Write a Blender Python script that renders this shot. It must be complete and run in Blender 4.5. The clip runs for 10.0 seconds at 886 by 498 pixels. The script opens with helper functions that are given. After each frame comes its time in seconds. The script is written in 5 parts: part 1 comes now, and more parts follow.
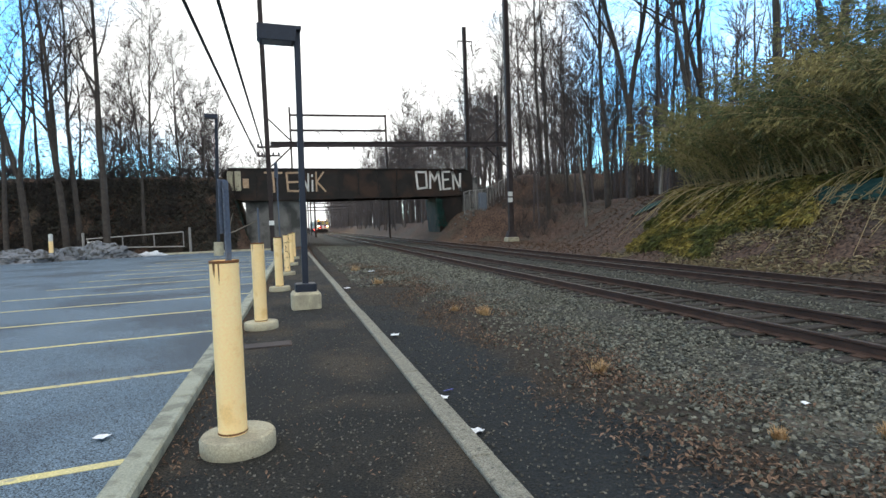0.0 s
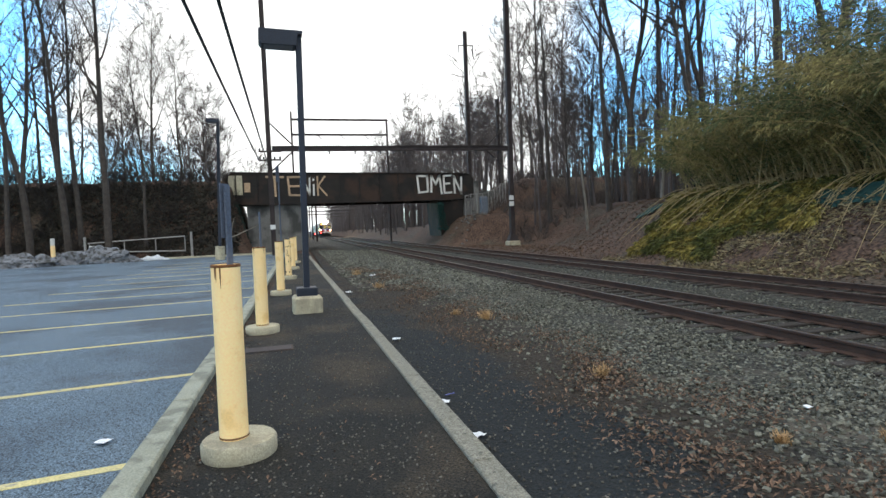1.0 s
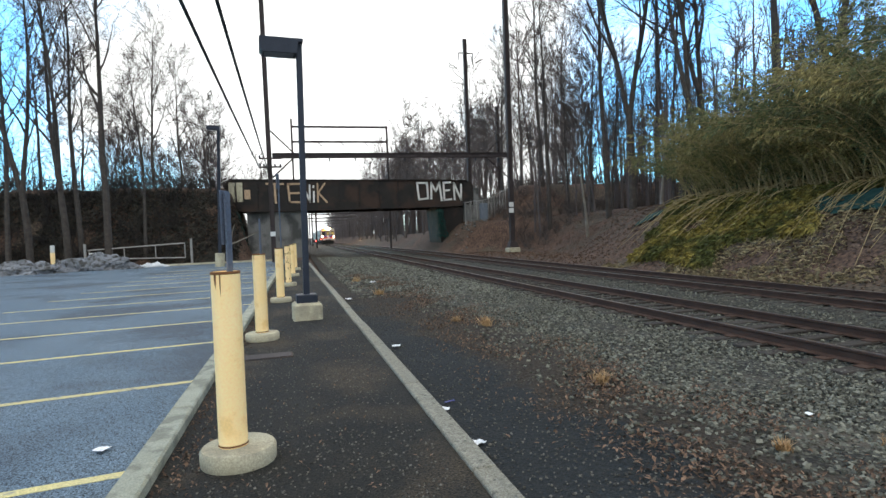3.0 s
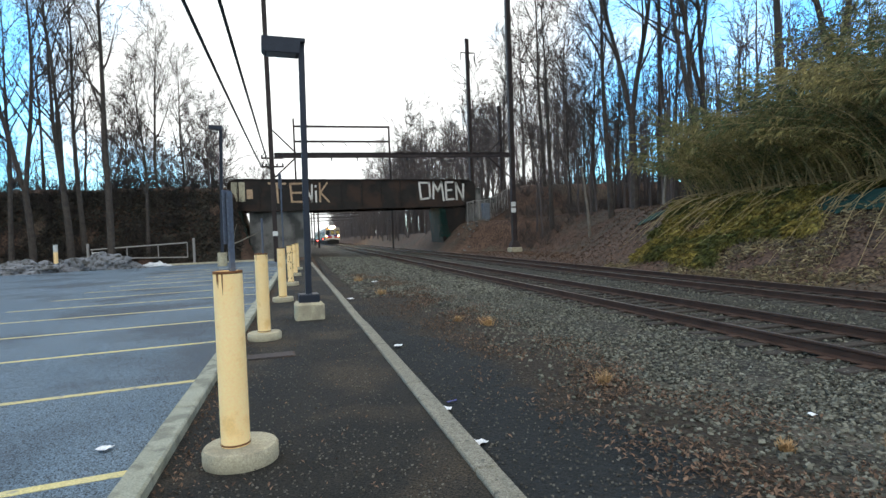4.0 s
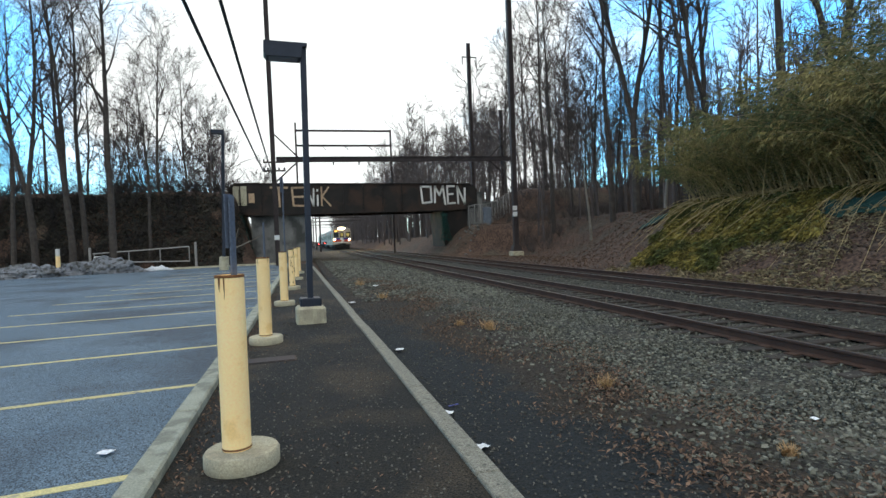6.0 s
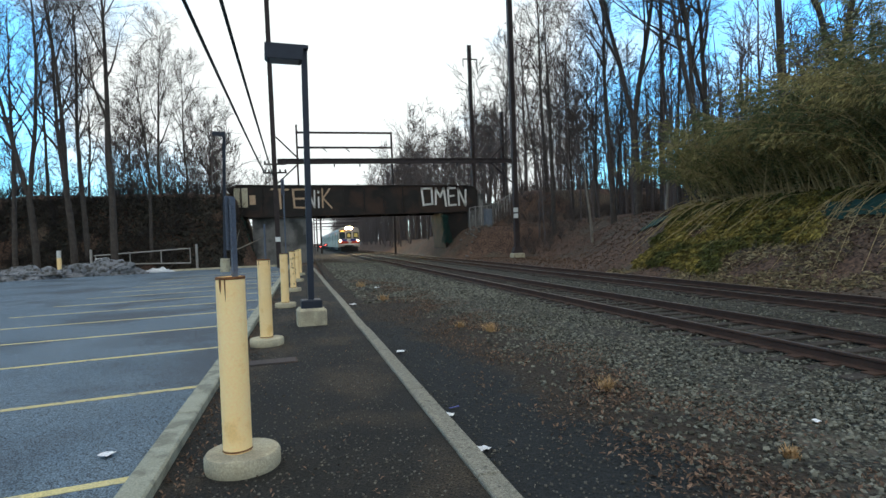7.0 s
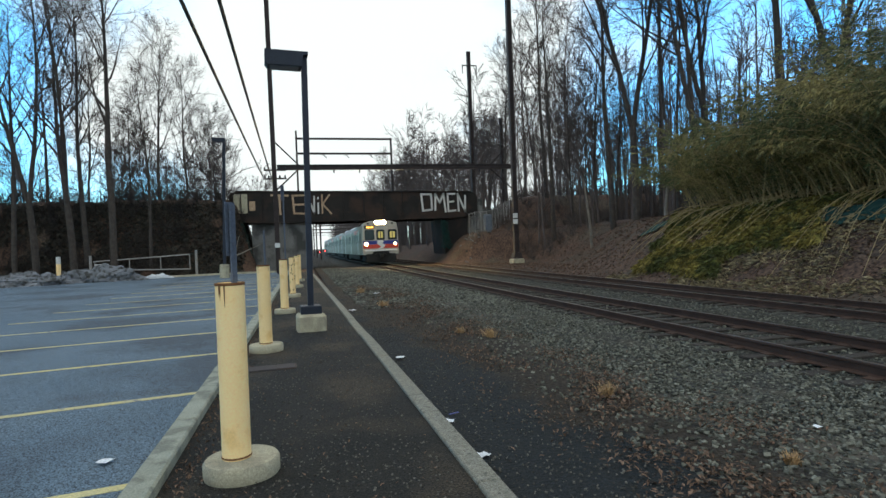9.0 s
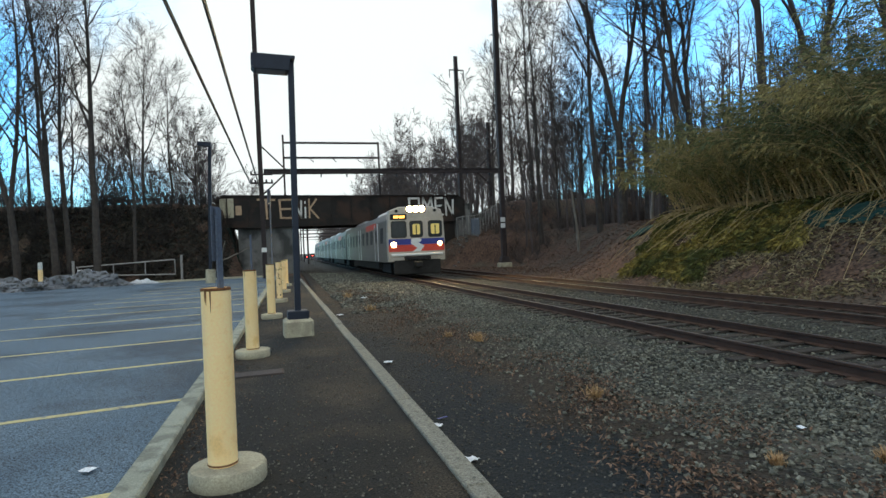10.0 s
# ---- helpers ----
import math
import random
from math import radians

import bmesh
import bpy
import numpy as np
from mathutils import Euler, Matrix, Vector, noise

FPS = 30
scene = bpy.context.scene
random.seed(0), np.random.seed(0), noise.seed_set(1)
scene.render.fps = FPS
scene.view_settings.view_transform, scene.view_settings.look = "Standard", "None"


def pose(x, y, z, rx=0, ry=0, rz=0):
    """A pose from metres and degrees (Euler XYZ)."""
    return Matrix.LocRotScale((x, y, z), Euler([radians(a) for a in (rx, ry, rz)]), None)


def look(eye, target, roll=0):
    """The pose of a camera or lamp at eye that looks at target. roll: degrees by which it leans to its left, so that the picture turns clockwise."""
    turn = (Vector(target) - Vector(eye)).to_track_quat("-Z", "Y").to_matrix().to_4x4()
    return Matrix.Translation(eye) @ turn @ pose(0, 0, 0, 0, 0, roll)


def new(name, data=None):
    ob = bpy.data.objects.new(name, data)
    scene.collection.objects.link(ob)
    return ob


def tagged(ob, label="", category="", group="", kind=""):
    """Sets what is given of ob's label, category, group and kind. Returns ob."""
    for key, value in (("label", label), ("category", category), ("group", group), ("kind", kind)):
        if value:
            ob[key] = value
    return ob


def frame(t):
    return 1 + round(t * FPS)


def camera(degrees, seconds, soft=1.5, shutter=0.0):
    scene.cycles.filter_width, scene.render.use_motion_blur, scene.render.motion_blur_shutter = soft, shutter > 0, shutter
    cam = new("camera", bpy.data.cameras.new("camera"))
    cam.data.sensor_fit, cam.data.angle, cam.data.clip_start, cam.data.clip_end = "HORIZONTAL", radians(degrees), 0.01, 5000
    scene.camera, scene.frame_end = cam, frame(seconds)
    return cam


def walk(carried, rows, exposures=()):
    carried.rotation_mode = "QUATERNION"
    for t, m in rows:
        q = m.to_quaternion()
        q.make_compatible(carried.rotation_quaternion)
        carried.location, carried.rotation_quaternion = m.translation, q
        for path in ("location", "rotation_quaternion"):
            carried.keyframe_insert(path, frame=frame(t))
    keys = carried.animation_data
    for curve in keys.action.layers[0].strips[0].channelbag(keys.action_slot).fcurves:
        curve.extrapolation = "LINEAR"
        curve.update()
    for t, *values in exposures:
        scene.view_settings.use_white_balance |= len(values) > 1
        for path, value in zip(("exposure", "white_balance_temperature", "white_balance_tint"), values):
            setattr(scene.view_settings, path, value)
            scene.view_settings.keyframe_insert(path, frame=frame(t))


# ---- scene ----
cam = camera(76.2, 10.0, soft=1.5)
walk(cam, [
    (0.0, pose(0, 0, 1.70, 87.359, 2.100, -14.436)),
    (0.5, pose(0, 0, 1.70, 87.608, 2.165, -14.364)),
    (1.0, pose(0, 0, 1.70, 87.750, 2.198, -14.310)),
    (1.5, pose(0, 0, 1.70, 87.944, 2.237, -14.219)),
    (2.0, pose(0, 0, 1.70, 88.309, 2.251, -14.193)),
    (2.5, pose(0, 0, 1.70, 88.447, 2.227, -14.326)),
    (4.0, pose(0, 0, 1.70, 88.418, 2.192, -14.107)),
    (4.5, pose(0, 0, 1.70, 88.550, 2.235, -13.559)),
    (5.0, pose(0, 0, 1.70, 88.664, 2.187, -14.193)),
    (5.5, pose(0, 0, 1.70, 88.735, 2.204, -14.079)),
    (7.0, pose(0, 0, 1.70, 89.008, 2.212, -13.866)),
    (7.5, pose(0, 0, 1.70, 89.072, 2.240, -13.958)),
    (8.0, pose(0, 0, 1.70, 89.108, 2.207, -14.011)),
    (8.5, pose(0, 0, 1.70, 89.238, 2.283, -13.911)),
    (9.0, pose(0, 0, 1.70, 89.586, 2.276, -13.905)),
    (9.5, pose(0, 0, 1.70, 89.770, 2.395, -14.934)),
    (10.0, pose(0, 0, 1.70, 89.951, 2.462, -15.143)),
], exposures=[(0.0, 1.2, 6550.0, 11.0), (2.5, 1.25, 6550.0, 11.0), (4.0, 1.15, 6500.0, 10.0), (5.5, 1.02, 6450.0, 9.0), (7.0, 0.75, 6350.0, 8.0), (8.0, 0.66, 6300.0, 6.0), (10.0, 0.62, 6300.0, 6.0)])

# ---- light: a pale dusk sky and a very soft low sun behind thin cloud ----
SUN_ELEVATION, SUN_AZIMUTH = 30.0, 4.0
world = bpy.data.worlds.new("dusk_sky")
scene.world = world
world.use_nodes = True
wn, wl = world.node_tree.nodes, world.node_tree.links
sky = wn.new("ShaderNodeTexSky")
sky.sky_type, sky.sun_disc = "NISHITA", False
sky.sun_elevation, sky.sun_rotation = radians(SUN_ELEVATION), radians(SUN_AZIMUTH)
sky.air_density, sky.dust_density, sky.ozone_density = 1.0, 0.45, 1.2


def sky_math(op, a, b, c=None):
    t = wn.new("ShaderNodeMath")
    t.operation = op
    for i, v in enumerate((a, b) if c is None else (a, b, c)):
        if isinstance(v, (int, float)):
            t.inputs[i].default_value = v
        else:
            wl.new(v, t.inputs[i])
    return t.outputs[0]


def sky_step(v, lo, hi):
    t = wn.new("ShaderNodeMapRange")
    t.interpolation_type = "SMOOTHSTEP"
    wl.new(v, t.inputs[0])
    t.inputs[1].default_value, t.inputs[2].default_value = lo, hi
    return t.outputs[0]


def sky_mix(f, a, b, blend="MIX"):
    t = wn.new("ShaderNodeMix")
    t.data_type, t.blend_type = "RGBA", blend
    for sock, v in ((t.inputs[0], f), (t.inputs[6], a), (t.inputs[7], b)):
        if isinstance(v, tuple):
            sock.default_value = (*v, 1.0)
        elif isinstance(v, float):
            sock.default_value = v
        else:
            wl.new(v, sock)
    return t.outputs[2]


# a bright veil of cloud round the hidden sun, broken cloud over the blue elsewhere
heading = wn.new("ShaderNodeTexCoord").outputs["Generated"]
toward = wn.new("ShaderNodeVectorMath")
toward.operation = "DOT_PRODUCT"
wl.new(heading, toward.inputs[0])
toward.inputs[1].default_value = (math.sin(radians(5)) * math.cos(radians(20)), math.cos(radians(5)) * math.cos(radians(20)), math.sin(radians(20)))
puffs = wn.new("ShaderNodeTexNoise")
puffs.inputs["Scale"].default_value, puffs.inputs["Detail"].default_value = 5.0, 6.0
wl.new(heading, puffs.inputs["Vector"])
cover = sky_math("ADD", sky_math("MULTIPLY", sky_step(toward.outputs["Value"], 0.84, 0.965), 0.95), sky_math("MULTIPLY", sky_math("SUBTRACT", puffs.outputs["Fac"], 0.55), 2.2))
lifted = wn.new("ShaderNodeSeparateXYZ")
wl.new(heading, lifted.inputs[0])
# unseen cloud added overhead, to keep the light on the ground neutral
cover = sky_math("ADD", cover, sky_math("MULTIPLY", sky_step(lifted.outputs[2], 0.5, 0.85), 0.8))
# unseen cloud added behind the camera, to take the cyan off upright faces
cover = sky_math("ADD", cover, sky_math("MULTIPLY", sky_step(sky_math("MULTIPLY", lifted.outputs[1], -1.0), -0.25, 0.45), 0.7))
blue_sky = sky_mix(1.0, sky.outputs["Color"], (0.43, 1.0, 1.35), "MULTIPLY")
wl.new(sky_mix(sky_step(cover, 0.0, 0.75), blue_sky, (4.45, 4.6, 4.5)), wn["Background"].inputs["Color"])
wn["Background"].inputs["Strength"].default_value = 0.15
sun_data = bpy.data.lights.new("sun", "SUN")
sun_data.energy, sun_data.angle, sun_data.color = 0.15, radians(80), (1.0, 0.82, 0.6)
sun = new("sun", sun_data)
az, el = radians(SUN_AZIMUTH), radians(SUN_ELEVATION)
sun.matrix_world = look((30 * math.sin(az) * math.cos(el), 30 * math.cos(az) * math.cos(el), 30 * math.sin(el)), (0, 0, 0))


# ---- materials ----
def material(name, a, b, rough=0.8, metal=0.0, scale=8.0, fine=90.0, bump=0.3, spread=0.12, contrast=1.0, third=None, third_scale=1.2, third_amount=0.4):
    """Two colours mixed by coarse noise, darkened and lightened by fine grain, an optional third colour in patches."""
    m = bpy.data.materials.new(name)
    m.use_nodes = True
    n, l = m.node_tree.nodes, m.node_tree.links
    bsdf = n["Principled BSDF"]
    info = n.new("ShaderNodeObjectInfo").outputs["Random"]
    shift = n.new("ShaderNodeVectorMath")
    shift.operation = "MULTIPLY_ADD"
    l.new(info, shift.inputs[0])
    shift.inputs[1].default_value = (31.0, 17.0, 23.0)
    l.new(n.new("ShaderNodeTexCoord").outputs["Object"], shift.inputs[2])
    co = shift.outputs[0]

    def noise_at(s, detail=5.0):
        t = n.new("ShaderNodeTexNoise")
        t.inputs["Scale"].default_value, t.inputs["Detail"].default_value = s, detail
        l.new(co, t.inputs["Vector"])
        return t.outputs["Fac"]

    def remap(v, lo, hi, to0=0.0, to1=1.0):
        t = n.new("ShaderNodeMapRange")
        l.new(v, t.inputs[0])
        for i, q in enumerate((lo, hi, to0, to1)):
            t.inputs[i + 1].default_value = q
        return t.outputs[0]

    def mix(f, c1, c2, blend="MIX"):
        t = n.new("ShaderNodeMix")
        t.data_type, t.blend_type = "RGBA", blend
        for sock, v in ((t.inputs[0], f), (t.inputs[6], c1), (t.inputs[7], c2)):
            if isinstance(v, (tuple, float)):
                sock.default_value = (*v, 1.0) if isinstance(v, tuple) else v
            else:
                l.new(v, sock)
        return t.outputs[2]

    coarse, grain = noise_at(scale), noise_at(fine, 3.0)
    w = 0.5 / (1.0 + contrast)
    col = mix(remap(coarse, 0.5 - w, 0.5 + w), a, b)
    if third:
        col = mix(remap(noise_at(third_scale), 0.62 - third_amount * 0.3, 0.74 - third_amount * 0.3), col, third)
    shade = n.new("ShaderNodeCombineColor")
    g = remap(grain, 0.3, 0.7, 1.0 - spread * 2, 1.0 + spread * 2)
    vary = remap(info, 0, 1, 0.9, 1.1)
    mul = n.new("ShaderNodeMath")
    mul.operation = "MULTIPLY"
    l.new(g, mul.inputs[0]), l.new(vary, mul.inputs[1])
    for i in range(3):
        l.new(mul.outputs[0], shade.inputs[i])
    col = mix(1.0, col, shade.outputs[0], "MULTIPLY")
    l.new(col, bsdf.inputs["Base Color"])
    l.new(remap(grain, 0.3, 0.7, max(0.02, rough - 0.1), min(1.0, rough + 0.1)), bsdf.inputs["Roughness"])
    bsdf.inputs["Metallic"].default_value = metal
    bsdf.inputs["Specular IOR Level"].default_value = 0.3
    if bump:
        bn = n.new("ShaderNodeBump")
        bn.inputs["Strength"].default_value, bn.inputs["Distance"].default_value = bump, 0.01
        l.new(grain, bn.inputs["Height"])
        l.new(bn.outputs[0], bsdf.inputs["Normal"])
    return m


def glow(name, colour, strength):
    m = bpy.data.materials.new(name)
    m.use_nodes = True
    bsdf = m.node_tree.nodes["Principled BSDF"]
    bsdf.inputs["Base Color"].default_value = (*colour, 1)
    bsdf.inputs["Emission Color"].default_value = (*colour, 1)
    bsdf.inputs["Emission Strength"].default_value = strength
    return m


ASPHALT = material("worn_grey_asphalt", (0.085, 0.116, 0.146), (0.12, 0.156, 0.19), 0.85, scale=0.5, fine=85, bump=0.7, spread=0.6, third=(0.065, 0.08, 0.098), third_scale=0.35)
PLATFORM = material("crumbled_dark_asphalt_and_dirt", (0.009, 0.009, 0.008), (0.022, 0.0195, 0.015), 0.95, scale=1.6, fine=60, bump=1.0, spread=0.7, third=(0.042, 0.032, 0.021), third_scale=0.7)
LINE = material("worn_yellow_road_paint", (0.62, 0.52, 0.2), (0.5, 0.44, 0.24), 0.7, scale=5, fine=70, bump=0.3, spread=0.15, third=(0.22, 0.22, 0.2), third_scale=9, third_amount=0.2)
CONCRETE = material("weathered_grey_concrete", (0.4, 0.355, 0.245), (0.47, 0.42, 0.3), 0.9, scale=3, fine=70, bump=0.5, third=(0.33, 0.295, 0.215), third_scale=4)
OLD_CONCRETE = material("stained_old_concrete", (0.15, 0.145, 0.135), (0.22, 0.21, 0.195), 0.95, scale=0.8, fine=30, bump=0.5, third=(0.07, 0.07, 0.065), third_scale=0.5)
EDGE = material("worn_pale_concrete_edging", (0.17, 0.16, 0.128), (0.26, 0.245, 0.195), 0.9, scale=14, fine=90, bump=0.8, spread=0.25, third=(0.1, 0.094, 0.08), third_scale=22, third_amount=0.15)
KERB = material("mossy_grey_concrete_kerb", (0.27, 0.275, 0.215), (0.35, 0.35, 0.28), 0.9, scale=3, fine=70, bump=0.5, third=(0.2, 0.2, 0.16), third_scale=5)
YELLOW = material("chalky_pale_yellow_paint", (0.95, 0.66, 0.3), (0.96, 0.71, 0.37), 0.5, scale=3, fine=60, bump=0.05, spread=0.03, third=(0.86, 0.57, 0.24), third_scale=5, third_amount=0.15)
RUST = material("flaking_rust", (0.13, 0.055, 0.025), (0.22, 0.10, 0.04), 0.95, scale=20, fine=120, bump=0.6)
RAIL = material("rusty_rail_side", (0.04, 0.021, 0.014), (0.07, 0.038, 0.026), 0.85, scale=3, fine=60, bump=0.3)
RAIL_TOP = material("worn_rail_head", (0.085, 0.055, 0.04), (0.14, 0.10, 0.078), 0.4, metal=0.7, scale=6, fine=40, bump=0.05)
TIE = material("old_creosoted_timber", (0.022, 0.018, 0.015), (0.05, 0.042, 0.036), 0.95, scale=5, fine=60, bump=0.7)
GRIT = material("dark_crumbs_of_asphalt", (0.07, 0.064, 0.054), (0.14, 0.128, 0.106), 0.95, scale=9, fine=60, bump=0.0)
STONE = material("grey_ballast_stone", (0.085, 0.083, 0.065), (0.14, 0.136, 0.108), 0.95, scale=9, fine=60, bump=0.4)
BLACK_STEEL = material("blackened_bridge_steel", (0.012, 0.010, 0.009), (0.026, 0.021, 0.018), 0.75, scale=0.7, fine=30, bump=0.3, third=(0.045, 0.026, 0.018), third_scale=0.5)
POLE_STEEL = material("dark_brown_weathered_steel", (0.035, 0.026, 0.026), (0.06, 0.045, 0.042), 0.7, scale=2, fine=30, bump=0.2)
LAMP_PAINT = material("dark_bronze_lamp_paint", (0.014, 0.018, 0.03), (0.021, 0.026, 0.04), 0.5, scale=3, fine=40, bump=0.05)
SIGN_METAL = material("dull_galvanised_sheet", (0.15, 0.17, 0.2), (0.22, 0.24, 0.27), 0.5, metal=0.5, scale=6, fine=50, bump=0.05)
GRAFFITI = material("white_spray_paint", (0.72, 0.7, 0.66), (0.6, 0.58, 0.53), 0.8, scale=6, fine=30, bump=0.1, spread=0.15)
GRAFFITI_OLD = material("faded_tan_spray_paint", (0.56, 0.39, 0.25), (0.36, 0.24, 0.15), 0.8, scale=4, fine=30, bump=0.1, spread=0.2)
BARK = material("grey_brown_bark", (0.045, 0.037, 0.032), (0.085, 0.07, 0.06), 0.95, scale=3, fine=25, bump=0.8)
TWIG = material("brown_grey_twigs", (0.05, 0.04, 0.036), (0.085, 0.068, 0.06), 0.95, scale=1, fine=20, bump=0.0)
# paler copy of TWIG, with distance haze mixed into the colour
HAZED_TWIG = material("haze_paled_distant_twigs", (0.085, 0.07, 0.065), (0.125, 0.10, 0.092), 0.95, scale=0.2, fine=20, bump=0.0)
BRUSH = material("dark_bramble_and_brush", (0.028, 0.024, 0.022), (0.055, 0.045, 0.04), 0.95, scale=0.6, fine=20, bump=0.0)
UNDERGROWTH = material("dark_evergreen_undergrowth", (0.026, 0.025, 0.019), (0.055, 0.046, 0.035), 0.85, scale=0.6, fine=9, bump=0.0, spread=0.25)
SIGN_BLUE = material("faded_blue_grey_sign_back", (0.07, 0.085, 0.12), (0.1, 0.115, 0.15), 0.55, scale=6, fine=50, bump=0.02)
PALE_BARK = material("pale_sycamore_bark", (0.26, 0.23, 0.19), (0.15, 0.125, 0.1), 0.9, scale=2, fine=25, bump=0.4)
BAMBOO_LEAF = material("dull_green_bamboo_leaves", (0.185, 0.16, 0.055), (0.31, 0.25, 0.1), 0.6, scale=0.7, fine=9, bump=0.0, spread=0.25, third=(0.09, 0.105, 0.042), third_scale=0.5, third_amount=0.55)
BAMBOO_FALLEN = material("yellow_green_fallen_bamboo", (0.17, 0.145, 0.033), (0.29, 0.225, 0.062), 0.7, scale=1, fine=9, bump=0.0, spread=0.25, third=(0.08, 0.088, 0.025), third_scale=0.8, third_amount=0.5)
CULM = material("straw_coloured_bamboo_culm", (0.26, 0.19, 0.085), (0.4, 0.3, 0.15), 0.6, scale=3, fine=40, bump=0.0)
GRASS = material("dry_straw_grass", (0.37, 0.22, 0.10), (0.45, 0.3, 0.15), 0.8, scale=8, fine=40, bump=0.0)
STRAW = material("flattened_dry_grass", (0.17, 0.135, 0.075), (0.27, 0.215, 0.125), 0.9, scale=2, fine=20, bump=0.0, spread=0.2)
LEAF = material("dead_brown_leaves", (0.085, 0.05, 0.033), (0.17, 0.108, 0.072), 0.9, scale=14, fine=40, bump=0.0, spread=0.2)
SNOW = material("dirty_old_snow", (0.27, 0.28, 0.31), (0.09, 0.09, 0.09), 0.8, scale=2.5, fine=30, bump=0.6, third=(0.06, 0.057, 0.054), third_scale=3)
PAPER = material("white_litter_paper", (0.75, 0.75, 0.76), (0.65, 0.66, 0.68), 0.8, scale=20, fine=80, bump=0.0)
GATE = material("galvanised_gate_pipe", (0.34, 0.32, 0.30), (0.26, 0.245, 0.23), 0.6, metal=0.3, scale=5, fine=40, bump=0.0)
CABLE = material("black_cable", (0.02, 0.022, 0.026), (0.03, 0.032, 0.036), 0.6, scale=5, fine=40, bump=0.0)
STEEL = material("brushed_stainless_steel", (0.36, 0.35, 0.33), (0.44, 0.43, 0.41), 0.36, metal=0.9, scale=1.5, fine=40, bump=0.03, spread=0.05)
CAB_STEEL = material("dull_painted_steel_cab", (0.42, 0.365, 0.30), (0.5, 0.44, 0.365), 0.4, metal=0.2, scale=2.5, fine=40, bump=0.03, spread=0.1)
# steel of the car sides, darkened in colour for the weaker light there
SHADED_STEEL = material("shaded_fluted_stainless_steel", (0.165, 0.148, 0.128), (0.22, 0.2, 0.175), 0.5, metal=0.35, scale=1.5, fine=40, bump=0.05, spread=0.1)
WHITE_PAINT = material("off_white_paint", (0.66, 0.65, 0.62), (0.72, 0.71, 0.68), 0.5, scale=4, fine=40, bump=0.0, spread=0.05)
BLUE = material("deep_blue_stripe", (0.035, 0.045, 0.22), (0.045, 0.055, 0.27), 0.45, scale=4, fine=40, bump=0.0)
RED = material("red_stripe", (0.55, 0.06, 0.04), (0.62, 0.08, 0.05), 0.45, scale=4, fine=40, bump=0.0)
UNDER = material("black_underframe_grime", (0.015, 0.014, 0.013), (0.03, 0.028, 0.026), 0.8, scale=4, fine=40, bump=0.2)
SIDE_GLASS = material("dark_dusty_side_glass", (0.018, 0.019, 0.02), (0.028, 0.029, 0.03), 0.55, scale=4, fine=40, bump=0.0)
GLASS_DARK = material("dark_tinted_glass", (0.02, 0.022, 0.024), (0.03, 0.032, 0.034), 0.12, scale=4, fine=40, bump=0.0)
TARP = material("dark_green_cloth", (0.008, 0.035, 0.03), (0.012, 0.05, 0.042), 0.8, scale=4, fine=40, bump=0.2)
CABIN = glow("lit_cab_window", (0.6, 0.46, 0.13), 0.22)
HEADLIGHT = glow("headlight_lens", (1.0, 0.72, 0.34), 1000.0)
LOW_LIGHT = glow("lower_headlight_lens", (1.0, 0.66, 0.3), 40.0)
# emission for discs added round the headlights to imitate their glare
GLARE = glow("headlight_glare_glow", (1.0, 0.62, 0.22), 5.0)
MARKER = glow("small_amber_light", (1.0, 0.5, 0.12), 12.0)
DEST = glow("destination_display", (1.0, 0.45, 0.08), 2.5)
RED_LAMP = glow("red_signal_lens", (1.0, 0.06, 0.05), 9.0)


